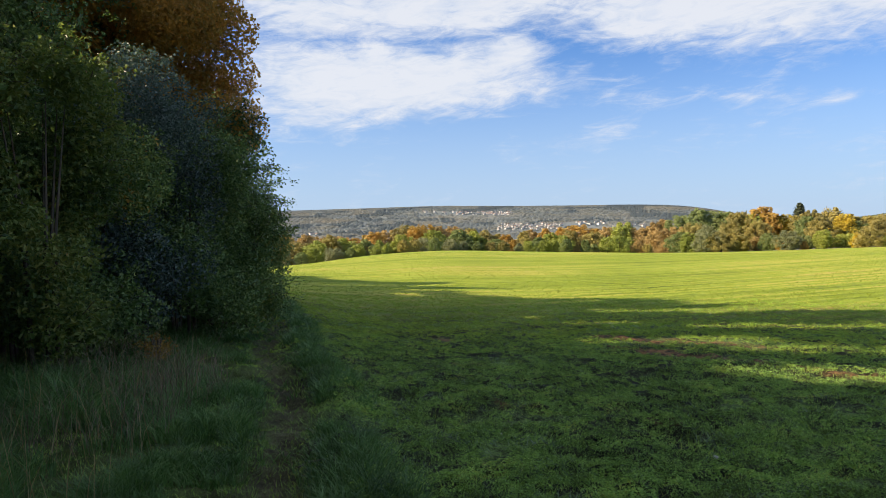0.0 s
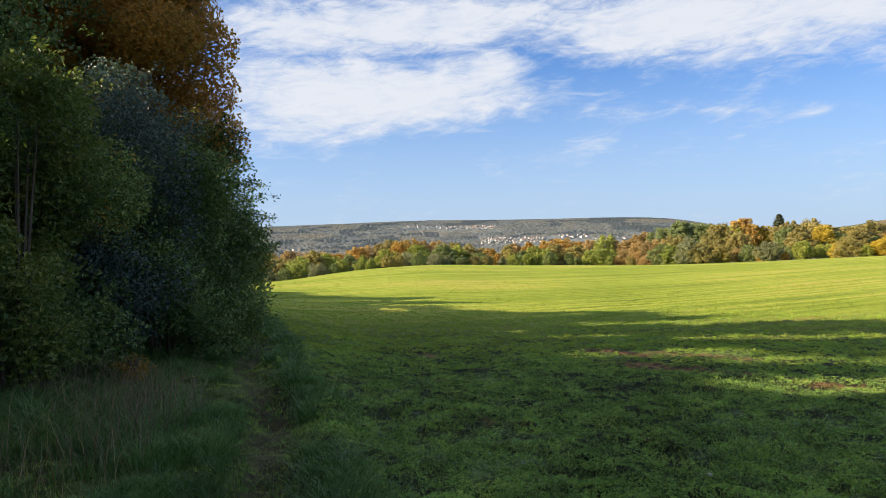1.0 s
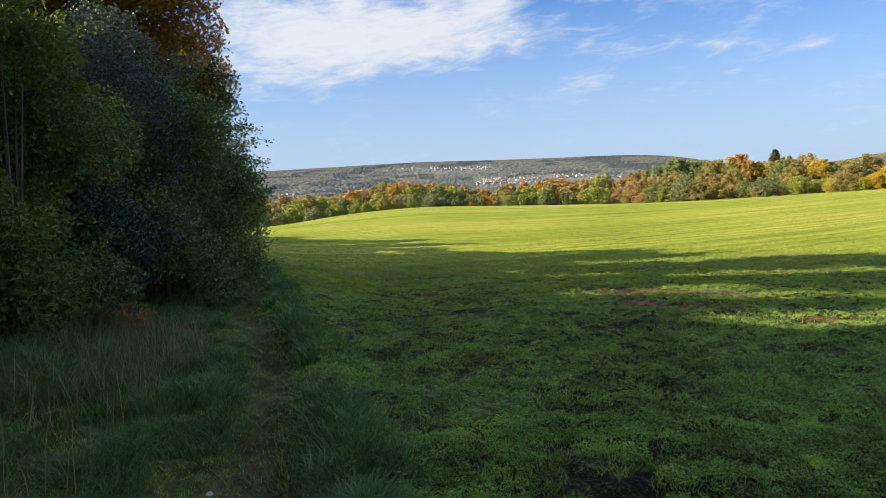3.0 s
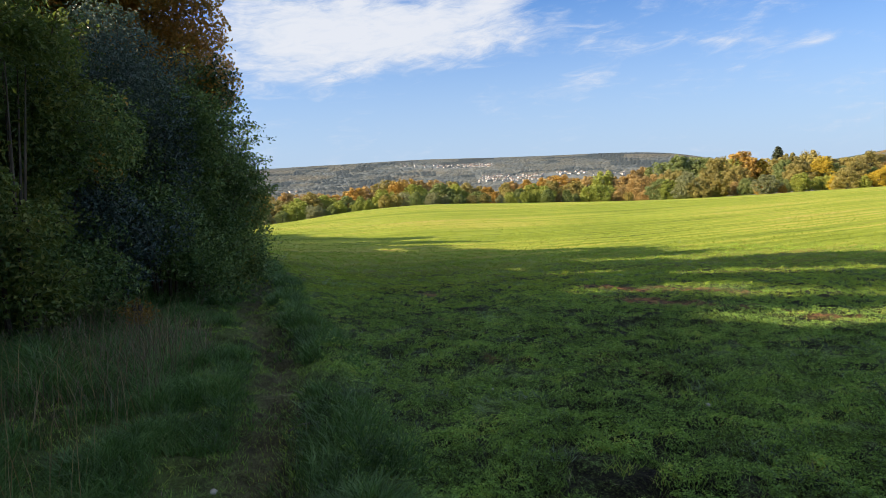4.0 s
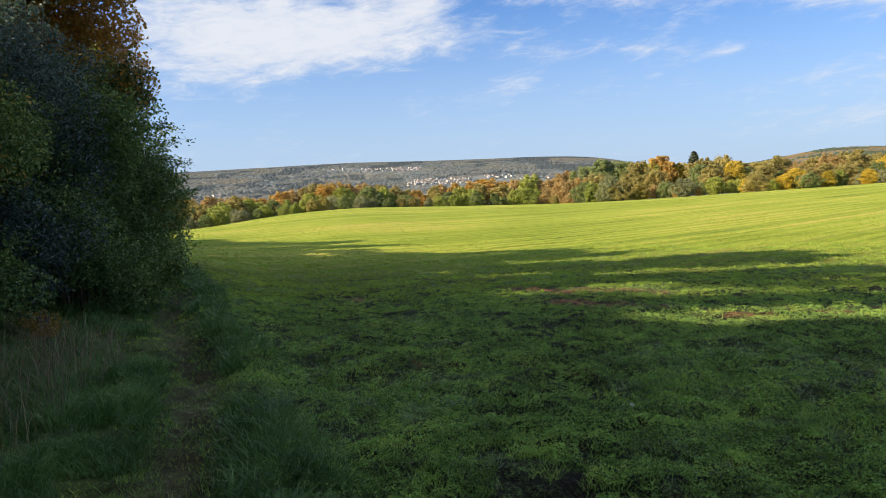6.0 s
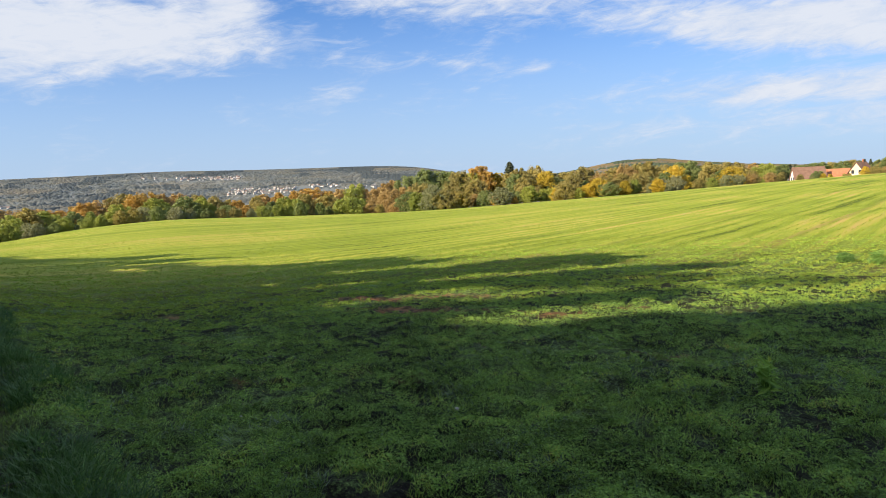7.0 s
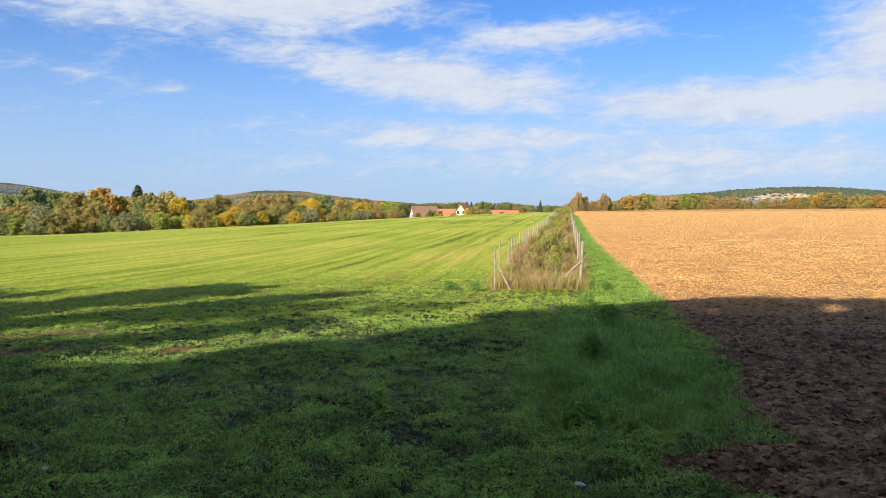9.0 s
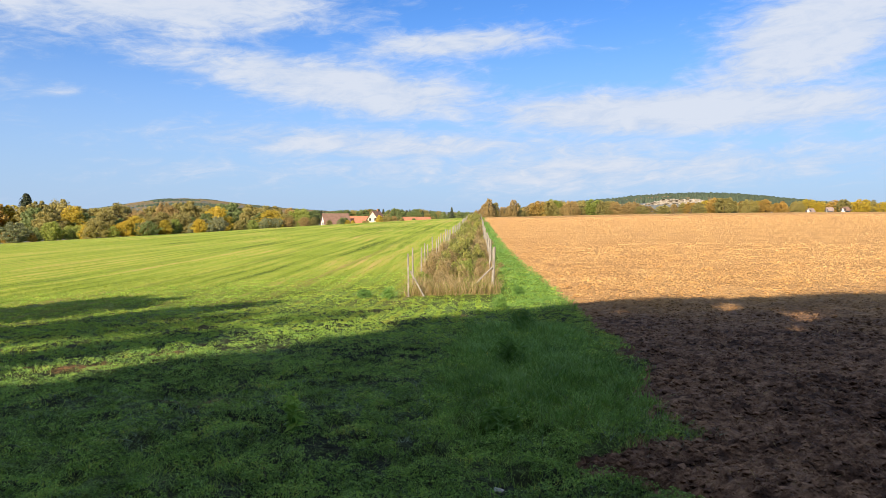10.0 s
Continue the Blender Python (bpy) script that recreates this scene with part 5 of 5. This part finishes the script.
def shrubs():
    rng = np.random.default_rng(23)
    dark = "dense dark green shrub at the wood's edge"
    # heading, distance, radius, height, leaves, leaf length, count, label
    for row in (
        (74.3, 13.4, 1.4, 3.5, "leaf_dark", 0.085, 17000, dark),
        (74.8, 14.8, 1.4, 5.0, "leaf_dark", 0.09, 12000, dark),
        (72.6, 13.8, 1.15, 2.5, "leaf_dark", 0.085, 9000, dark),
        (77.0, 12.2, 1.45, 3.7, "leaf_dark", 0.085, 17000, dark),
        (80.6, 11.5, 1.4, 4.2, "leaf_blue", 0.075, 17000, "dusky blue-green shrub at the wood's edge"),
        (84.6, 10.8, 1.4, 3.4, "leaf_dark", 0.085, 15000, dark),
        (88.8, 10.2, 1.4, 3.6, "leaf_dark", 0.085, 15000, dark),
        (95.5, 9.4, 1.25, 4.4, "leaf_lime", 0.095, 9000, "shrub with pale green leaves overhanging the verge", 0.3),
        (99.0, 8.6, 1.6, 4.4, "leaf_dark", 0.09, 8000, dark),
        (83.0, 12.8, 1.8, 5.0, "leaf_blue", 0.09, 17000, "tall dusky shrub behind the lower ones"),
        (90.0, 12.2, 1.9, 5.6, "leaf_dark", 0.095, 15000, "tall dark shrub behind the lower ones"),
        (78.6, 14.6, 1.8, 4.6, "leaf_dark", 0.095, 16000, "tall dark shrub behind the lower ones"),
        (87.5, 14.8, 2.1, 7.5, "leaf_dark", 0.11, 12000, "tall dark shrub behind the lower ones"),
    ):
        row = list(row)
        row[5], row[6] = row[5] * 0.8, int(row[6] * 1.35)
        shrub(rng, *row)
    shrub(rng, 87.2, 9.3, 1.0, 4.3, "leaf_lime", 0.075, 11000, "hazel with pale yellow-green leaves overhanging the verge", 0.14)
    shrub(rng, 79.6, 9.5, 0.17, 0.5, "leaf_beech", 0.05, 130, "small sapling with orange autumn leaves at the verge", 0.3, 6)
    x, y = [float(v) for v in polar(77.0, 16.4)]
    wood_tree(rng, x, y, 8.9, 2.2, "leaf_beech", 0.088, 110000, 0.2, "beech with copper-brown autumn leaves at the wood's edge", False, clumps=64, girth=0.11)
    x, y = [float(v) for v in polar(82.0, 16.8)]
    wood_tree(rng, x, y, 11.5, 2.3, "leaf_beech", 0.09, 44000, 0.32, "beech with copper-brown autumn leaves at the wood's edge", False, clumps=30, girth=0.2)


shrubs()


# ---- grass, clods, stones ----
def blades(rng, x, y, h, w, lean, mat, name, label, segments=2):
    """Bent, tapering blades at x, y, as one object."""
    n = len(x)
    z = height(x, y) + small_relief(x, y) - 0.01
    a = rng.uniform(0, 6.28, n)
    side = np.stack([np.cos(a), np.sin(a), np.zeros(n)], -1) * (w * 0.5)[:, None]
    b = rng.uniform(0, 6.28, n)
    bend = np.stack([np.cos(b), np.sin(b), np.zeros(n)], -1) * (h * lean * rng.uniform(0.2, 1.2, n))[:, None]
    base = np.stack([x, y, z], -1)
    up = np.array([0, 0, 1.0]) * h[:, None]
    k = np.arange(n)[:, None]
    if segments == 2:
        mid = base + up * 0.6 + bend * 0.35
        tip = base + up * 0.92 + bend
        v = np.stack([base - side, base + side, mid + side * 0.75, mid - side * 0.75, tip], 1).reshape(-1, 3)
        f = np.concatenate([k * 5 + [0, 1, 2], k * 5 + [0, 2, 3], k * 5 + [3, 2, 4]])
    else:
        v = np.stack([base - side, base + side, base + up + bend], 1).reshape(-1, 3)
        f = k * 3 + [0, 1, 2]
    o = new(name, mesh_from(name, v, f, mat))
    return tagged(o, label, "grass", kind="stuff")


def scatter(rng, count, az0, az1, r0, r1, power):
    """Points thinning out with distance, gathered in tufts."""
    a = rng.uniform(az0, az1, count)
    u = rng.uniform(0, 1, count)
    e = 2 - power
    r = (r0 ** e + u * (r1 ** e - r0 ** e)) ** (1 / e)
    return polar(a, r)


def spread_tufts(rng, x, y, per, radius):
    x = np.repeat(x, per) + rng.normal(0, radius, len(x) * per)
    y = np.repeat(y, per) + rng.normal(0, radius, len(y) * per)
    return x, y


def grasses():
    rng = np.random.default_rng(31)
    # short turf of the shaded field margin: thin blades over low rosettes of clover and dandelion
    x, y = scatter(rng, 110000, -40, 92, 2.2, 32, 1.45)
    side, along = path_side(x, y)
    dense = hash_noise(x * 1.6, y * 1.6, 41) * 0.4 + hash_noise(x * 6.5, y * 6.5, 42) * 0.6 - 0.5 * bare_mask(x, y)
    keep = (soil_side(x, y) < 0.1) & ((np.abs(side) > 0.12) | (rng.uniform(0, 1, len(x)) < 0.3)) & (dense > 0.35)
    x, y = spread_tufts(rng, x[keep], y[keep], 4, 0.025)
    r = np.hypot(x, y)
    tall = 0.02 + 0.03 * hash_noise(x * 1.3, y * 1.3, 43) + 0.025 * rng.uniform(0, 1, len(x))
    near = r < 12.5 + 3.5 * rng.normal(0, 1, len(x))
    blades(rng, x[near], y[near], tall[near], 0.003 + 0.0008 * r[near], 1.2, MAT["grass"], "grass", "short green grass and clover over thatch", 1)
    far = ~near
    blades(rng, x[far], y[far], tall[far], 0.003 + 0.0008 * r[far], 1.0, MAT["grass_mid"], "grass", "short green crop at the shade's edge", 1)
    # the crop further out, in drilled rows
    x, y = scatter(rng, 190000, -14, 78, 15, 150, 1.55)
    over = x * FDIR[1] - y * FDIR[0]
    pull = (np.round(over / 0.5) * 0.5 - over) * 0.75
    x, y = x + pull * FDIR[1], y - pull * FDIR[0]
    keep = (soil_side(x, y) < -2.5) & (hash_noise(x * 0.6, y * 0.6, 48) > 0.2)
    x, y = x[keep], y[keep]
    r = np.hypot(x, y)
    blades(rng, x, y, rng.uniform(0.035, 0.075, len(x)), 0.014 + 0.0007 * r, 1.0, MAT["crop"], "crop", "young yellow-green crop covering the sunlit field", 1)
    # low broad-leaved plants, each a rosette
    x, y = scatter(rng, 140000, -40, 92, 2.2, 26, 1.6)
    side, along = path_side(x, y)
    keep = (soil_side(x, y) < 0.0) & (side > 0.45) & (hash_noise(x * 6.5, y * 6.5, 42) * 0.6 + hash_noise(x * 1.6, y * 1.6, 41) * 0.4 > 0.42) & (bare_mask(x, y) < 0.4) & (np.hypot(x, y) < 17 + 5 * rng.normal(0, 1, len(x)))
    x, y = x[keep], y[keep]
    lift = rng.uniform(0.0, 0.05, len(x)) * (0.4 + 1.2 * hash_noise(x * 2.4, y * 2.4, 47))
    per = 5
    rr = 0.013 + 0.0009 * np.hypot(x, y)
    a = (np.arange(per)[None] * 1.26 + rng.uniform(0, 6.28, (len(x), 1)) + rng.normal(0, 0.3, (len(x), per)))
    q = rr[:, None] * rng.uniform(0.5, 1.2, a.shape)
    px, py = (x[:, None] + np.cos(a) * q).ravel(), (y[:, None] + np.sin(a) * q).ravel()
    pz = height(px, py) + small_relief(px, py) + np.repeat(lift, per) + rng.uniform(0.006, 0.022, len(px))
    way = np.stack([np.cos(a).ravel() * 0.35, np.sin(a).ravel() * 0.35, np.ones(len(px))], -1)
    size = np.repeat(rr, per)
    v, f = leaf_arrays(rng, np.stack([px, py, pz], -1), way, 1.25 * size, 0.7 * size, 0.35)
    pick = rng.uniform(0, 1, len(x)) < np.clip((15 - np.hypot(x, y)) / 5, 0, 1)
    pick = np.tile(np.repeat(pick, per), 2)
    for mat, sel, label in (("grass", pick, "low broad-leaved plants in the mown turf"), ("grass_mid", ~pick, "low broad-leaved plants at the shade's edge")):
        used, back = np.unique(f[sel], return_inverse=True)
        tagged(new("clover", mesh_from("clover", v[used], back.reshape(-1, 3), MAT[mat])), label, "plants", kind="stuff")
    # lush strip beside the fence and the dark patch in front of it
    x, y = scatter(rng, 150000, -32, 12, 3.5, 150, 1.25)
    keep = (rng.uniform(0, 1, len(x)) < lush_mask(x, y) - 0.15) & (soil_side(x, y) < 0.2)
    x, y = x[keep], y[keep]
    x, y = spread_tufts(rng, x, y, 4, 0.05)
    r = np.hypot(x, y)
    tall = (0.07 + 0.13 * hash_noise(x * 1.6, y * 1.6, 44) + 0.05 * hash_noise(x * 6, y * 6, 57)) * np.clip(1.6 - r / 22, 0.45, 1) * rng.uniform(0.6, 1.2, len(x))
    blades(rng, x, y, tall, 0.005 + 0.0007 * r, 1.1, MAT["lush"], "grass", "lush dark green grass beside the ploughed soil")
    # long grass on both sides of the path
    x, y = scatter(rng, 30000, 52, 100, 2.0, 22, 1.4)
    side, along = path_side(x, y)
    keep = ((np.abs(side) > 0.27) | (rng.uniform(0, 1, len(x)) < 0.06)) & (side < 0.6 + 0.4 * hash_noise(x * 2, y * 2, 45)) & (side > -7) & (hash_noise(x * 2.6, y * 2.6, 49) > 0.36)
    x, y, side = x[keep], y[keep], side[keep]
    x, y = spread_tufts(rng, x, y, 8, 0.03)
    side, along = path_side(x, y)
    r = np.hypot(x, y)
    tall = np.where(side > 0, 0.13, np.clip(0.08 + 0.09 * -side, 0.08, 0.26)) * rng.uniform(0.4, 1.3, len(x)) * (0.4 + 1.2 * hash_noise(x * 2.6, y * 2.6, 49))
    blades(rng, x, y, tall, 0.0045 + 0.0006 * r, 1.5, MAT["verge"], "grass", "long green grass along the trodden path")
    # dry stalks on the verge
    x, y = scatter(rng, 10000, 66, 100, 2.6, 17, 1.1)
    side, along = path_side(x, y)
    clump = hash_noise(x * 0.8, y * 0.8, 46)
    keep = (side < -0.55 - 0.5 * hash_noise(x, y, 52)) & (side > -2.8) & (clump > 0.36) & (np.hypot(x, y) > 5.6)
    x, y = x[keep], y[keep]
    r = np.hypot(x, y)
    blades(rng, x, y, rng.uniform(0.12, 0.6, len(x)) * (0.4 + 1.0 * clump[keep]), 0.0022 + 0.0004 * r, 0.8, MAT["dry_grass"], "dry_grass", "dry bleached grass stalks at the shrubs' foot")
    x, y = scatter(rng, 420, 70, 98, 3.0, 11, 1.3)
    keep = path_side(x, y)[0] < -0.9
    x, y = x[keep], y[keep]
    blades(rng, x, y, rng.uniform(0.35, 0.85, len(x)), np.full(len(x), 0.0045), 0.5, MAT["dry_weed"], "dry_grass", "single tall bleached stalks on the verge")
    # dry weeds at the foot of the fence
    s = rng.uniform(0, 1, 9000)
    l = 40.0 * s ** 1.8 - 0.5
    c = rng.uniform(-1.55, 1.6, 9000)
    x = 1.66 + FDIR[0] * l + FDIR[1] * c
    y = 23.4 + FDIR[1] * l - FDIR[0] * c
    blades(rng, x, y, rng.uniform(0.15, 0.85, len(x)) * (0.35 + 0.9 * hash_noise(x * 1.6, y * 1.6, 51)), np.full(len(x), 0.014), 1.1, MAT["dry_weed"], "dry_grass", "tall straw-coloured grass inside the fence")
    l, c = 36.0 * rng.uniform(0, 1, 5000) ** 1.8 - 0.3, rng.uniform(-1.6, 1.6, 5000)
    x, y = 1.66 + FDIR[0] * l + FDIR[1] * c, 23.4 + FDIR[1] * l - FDIR[0] * c
    blades(rng, x, y, rng.uniform(0.15, 0.6, len(x)) * (0.4 + hash_noise(x * 1.2, y * 1.2, 58)), np.full(len(x), 0.016), 1.0, MAT["crop"], "grass", "rank green grass inside the fence")
    # cut grass lying in swaths
    x, y = scatter(rng, 46000, -40, 90, 2.2, 32, 1.5)
    side, along = path_side(x, y)
    swath = hash_noise(x * 0.45, y * 0.45, 55) * 0.55 + hash_noise(x * 2.4, y * 2.4, 56) * 0.45
    keep = (soil_side(x, y) < 0.2) & (swath > 0.46) & (side > 0.5) & (np.hypot(x, y) < 7.0 + 1.5 * rng.normal(0, 1, len(x)))
    x, y = spread_tufts(rng, x[keep], y[keep], 4, 0.05)
    r = np.hypot(x, y)
    blades(rng, x, y, rng.uniform(0.03, 0.06, len(x)), 0.005 + 0.001 * r, 2.4, MAT["mown"], "cut_grass", "grey-green cut grass lying in swaths on the turf", 1)
    # roots and stubble torn up in the ploughed soil
    x, y = scatter(rng, 5200, -42, -3, 2.6, 30, 1.4)
    keep = soil_side(x, y) > 0.1
    x, y = x[keep], y[keep]
    blades(rng, x, y, rng.uniform(0.015, 0.06, len(x)), 0.0035 + 0.0006 * np.hypot(x, y), 2.0, MAT["dry_weed"], "stubble", "pale bits of stubble and roots in the ploughed soil", 1)
    # straw among the turf
    x, y = scatter(rng, 9000, -40, 85, 2.2, 14, 1.3)
    keep = soil_side(x, y) < 0.6
    x, y = x[keep], y[keep]
    blades(rng, x, y, rng.uniform(0.015, 0.035, len(x)), 0.004 + 0.0006 * np.hypot(x, y), 4.0, MAT["dry_grass"], "straw", "bits of straw lying in the turf", 1)


grasses()


def lump_arrays(rng, n):
    base = unit(np.array([(1, 0, 0), (-1, 0, 0), (0, 1, 0), (0, -1, 0), (0, 0, 1), (0, 0, -1), (0.6, 0.6, 0.6), (-0.6, 0.6, 0.6), (0.6, -0.6, 0.6), (-0.6, -0.6, 0.6)], float))
    faces = np.array([(0, 6, 8), (4, 8, 6), (2, 7, 6), (4, 6, 7), (1, 9, 7), (4, 7, 9), (3, 8, 9), (4, 9, 8), (0, 2, 6), (2, 1, 7), (1, 3, 9), (3, 0, 8), (0, 5, 2), (2, 5, 1), (1, 5, 3), (3, 5, 0)])
    return base[None] * rng.uniform(0.6, 1.3, (n, 10, 1)), faces


def clods():
    """Turned-up clods, coarse and close together on the headland."""
    rng = np.random.default_rng(53)
    x, y = scatter(rng, 32000, -42, -2, 2.6, 60, 1.5)
    heap = hash_noise(x * 0.9, y * 2.2, 54)
    keep = (soil_side(x, y) > 0.1) & (rng.uniform(0, 1, len(x)) < 0.25 + heap)
    x, y, heap = x[keep], y[keep], heap[keep]
    n = len(x)
    s = (0.009 + 0.032 * rng.uniform(0, 1, n) ** 3 * (0.4 + heap)) * (1 + np.hypot(x, y) / 80)
    v, f = lump_arrays(rng, n)
    v = v * s[:, None, None] * np.array([1.2, 1.0, 0.75]) + np.stack([x, y, height(x, y) + small_relief(x, y) + s * 0.2], -1)[:, None]
    f = f[None] + (np.arange(n) * 10)[:, None, None]
    o = new("clods", mesh_from("clods", v.reshape(-1, 3), f.reshape(-1, 3), MAT["clod"]))
    tagged(o, "loose clods of brown ploughed soil", "soil", kind="stuff")


clods()


def crumbs():
    """Small crumbs of soil, thick near the walker."""
    rng = np.random.default_rng(59)
    x, y = scatter(rng, 130000, -42, -2, 2.6, 200, 1.5)
    keep = (soil_side(x, y) > -0.05)
    x, y = x[keep], y[keep]
    n = len(x)
    s = (0.008 + 0.016 * rng.uniform(0, 1, n) ** 2) * (1 + np.hypot(x, y) / 40)
    a = np.arange(5) * 2 * math.pi / 5
    base = np.concatenate([np.stack([np.cos(a), np.sin(a), np.full(5, -0.3)], -1), [[0, 0, 0.6]]])
    v = base[None] * rng.uniform(0.6, 1.5, (n, 6, 1)) * s[:, None, None] + rng.normal(0, 0.25, (n, 6, 3)) * s[:, None, None]
    v += np.stack([x, y, height(x, y) + small_relief(x, y)], -1)[:, None]
    k = np.array([(i, (i + 1) % 5, 5) for i in range(5)])
    f = k[None] + (np.arange(n) * 6)[:, None, None]
    o = new("soil_crumbs", mesh_from("soil_crumbs", v.reshape(-1, 3), f.reshape(-1, 3), MAT["clod"]))
    tagged(o, "fine crumbs of brown ploughed soil", "soil", kind="stuff")


crumbs()


def stones():
    rng = np.random.default_rng(61)
    for i, (x, y, s) in enumerate(((-2.91, 4.25, 0.02), (0.59, 4.2, 0.03), (-3.91, 0.83, 0.025), (-4.3, 3.3, 0.018))):
        v, f = lump_arrays(rng, 1)
        o = new("stone", mesh_from("stone", v[0] * s * np.array([1.3, 1, 0.8]), f, MAT["stone"], True))
        o.location = (x, y, ground_z(x, y) + s * 0.35)
        tagged(o, "small pale stone lying in the grass", "stone", "stones in the grass")


stones()


def weed():
    """A single upright leafy weed."""
    rng = np.random.default_rng(71)
    x, y = -0.86, 5.46
    t = thing("weed", "single upright bright green weed in the turf", "plant", at=(x, y, ground_z(x, y)))
    sv, sf = joined([tube([(0, 0, -0.03), (rng.normal(0, 0.02), rng.normal(0, 0.02), 0.15), (rng.normal(0, 0.05), rng.normal(0, 0.05), 0.3)], [0.006, 0.005, 0.002], 5) for _ in range(3)])
    part("stem", mesh_from("stem", sv, sf, MAT["grass"]), t)
    p = np.stack([rng.normal(0, 0.035, 60), rng.normal(0, 0.035, 60), rng.uniform(0.03, 0.3, 60)], -1)
    part("leaves", mesh_from("leaves", *leaf_arrays(rng, p, np.tile([0.3, -0.5, 0.6], (60, 1)), 0.13, 0.03, 0.5), MAT["grass"]), t)


weed()


def stick():
    """A pale broken stick lying across the trodden path."""
    x, y = -4.35, 1.6
    pts = [(x + dx, y + dy, ground_z(x + dx, y + dy) + 0.012) for dx, dy in ((-0.11, -0.05), (0.0, 0.01), (0.09, 0.03), (0.15, 0.08))]
    o = new("stick", mesh_from("stick", *tube(pts, [0.007, 0.008, 0.007, 0.004], 6), MAT["post"], True))
    tagged(o, "pale bare stick lying on the trodden path", "stick")


stick()


def weed_clumps():
    """Dark tufts of coarse weeds near the fence and in the turf."""
    rng = np.random.default_rng(83)
    for x, y, h, w in ((-0.45, 22.6, 0.42, 0.55), (-1.3, 23.0, 0.3, 0.5), (2.6, 18.6, 0.45, 0.4), (3.8, 22.8, 0.35, 0.4), (2.2, 12.6, 0.42, 0.5), (1.3, 8.6, 0.34, 0.45), (0.8, 5.6, 0.2, 0.3)):
        t = thing("weed_clump", "coarse dark green weeds standing in a tuft", "plant", "weed clumps", at=(x, y, ground_z(x, y)))
        n = 260
        a, q = rng.uniform(0, 6.28, n), w * 0.5 * rng.uniform(0, 1, n) ** 0.7
        p = np.stack([np.cos(a) * q, np.sin(a) * q, rng.uniform(0.05, 1.0, n) * h * (1 - 0.5 * q / w)], -1)
        d = np.stack([np.cos(a), np.sin(a), np.full(n, 0.7)], -1)
        part("leaves", mesh_from("leaves", *leaf_arrays(rng, p, d, 0.2, 0.022, 0.6), MAT["lush"]), t)


weed_clumps()
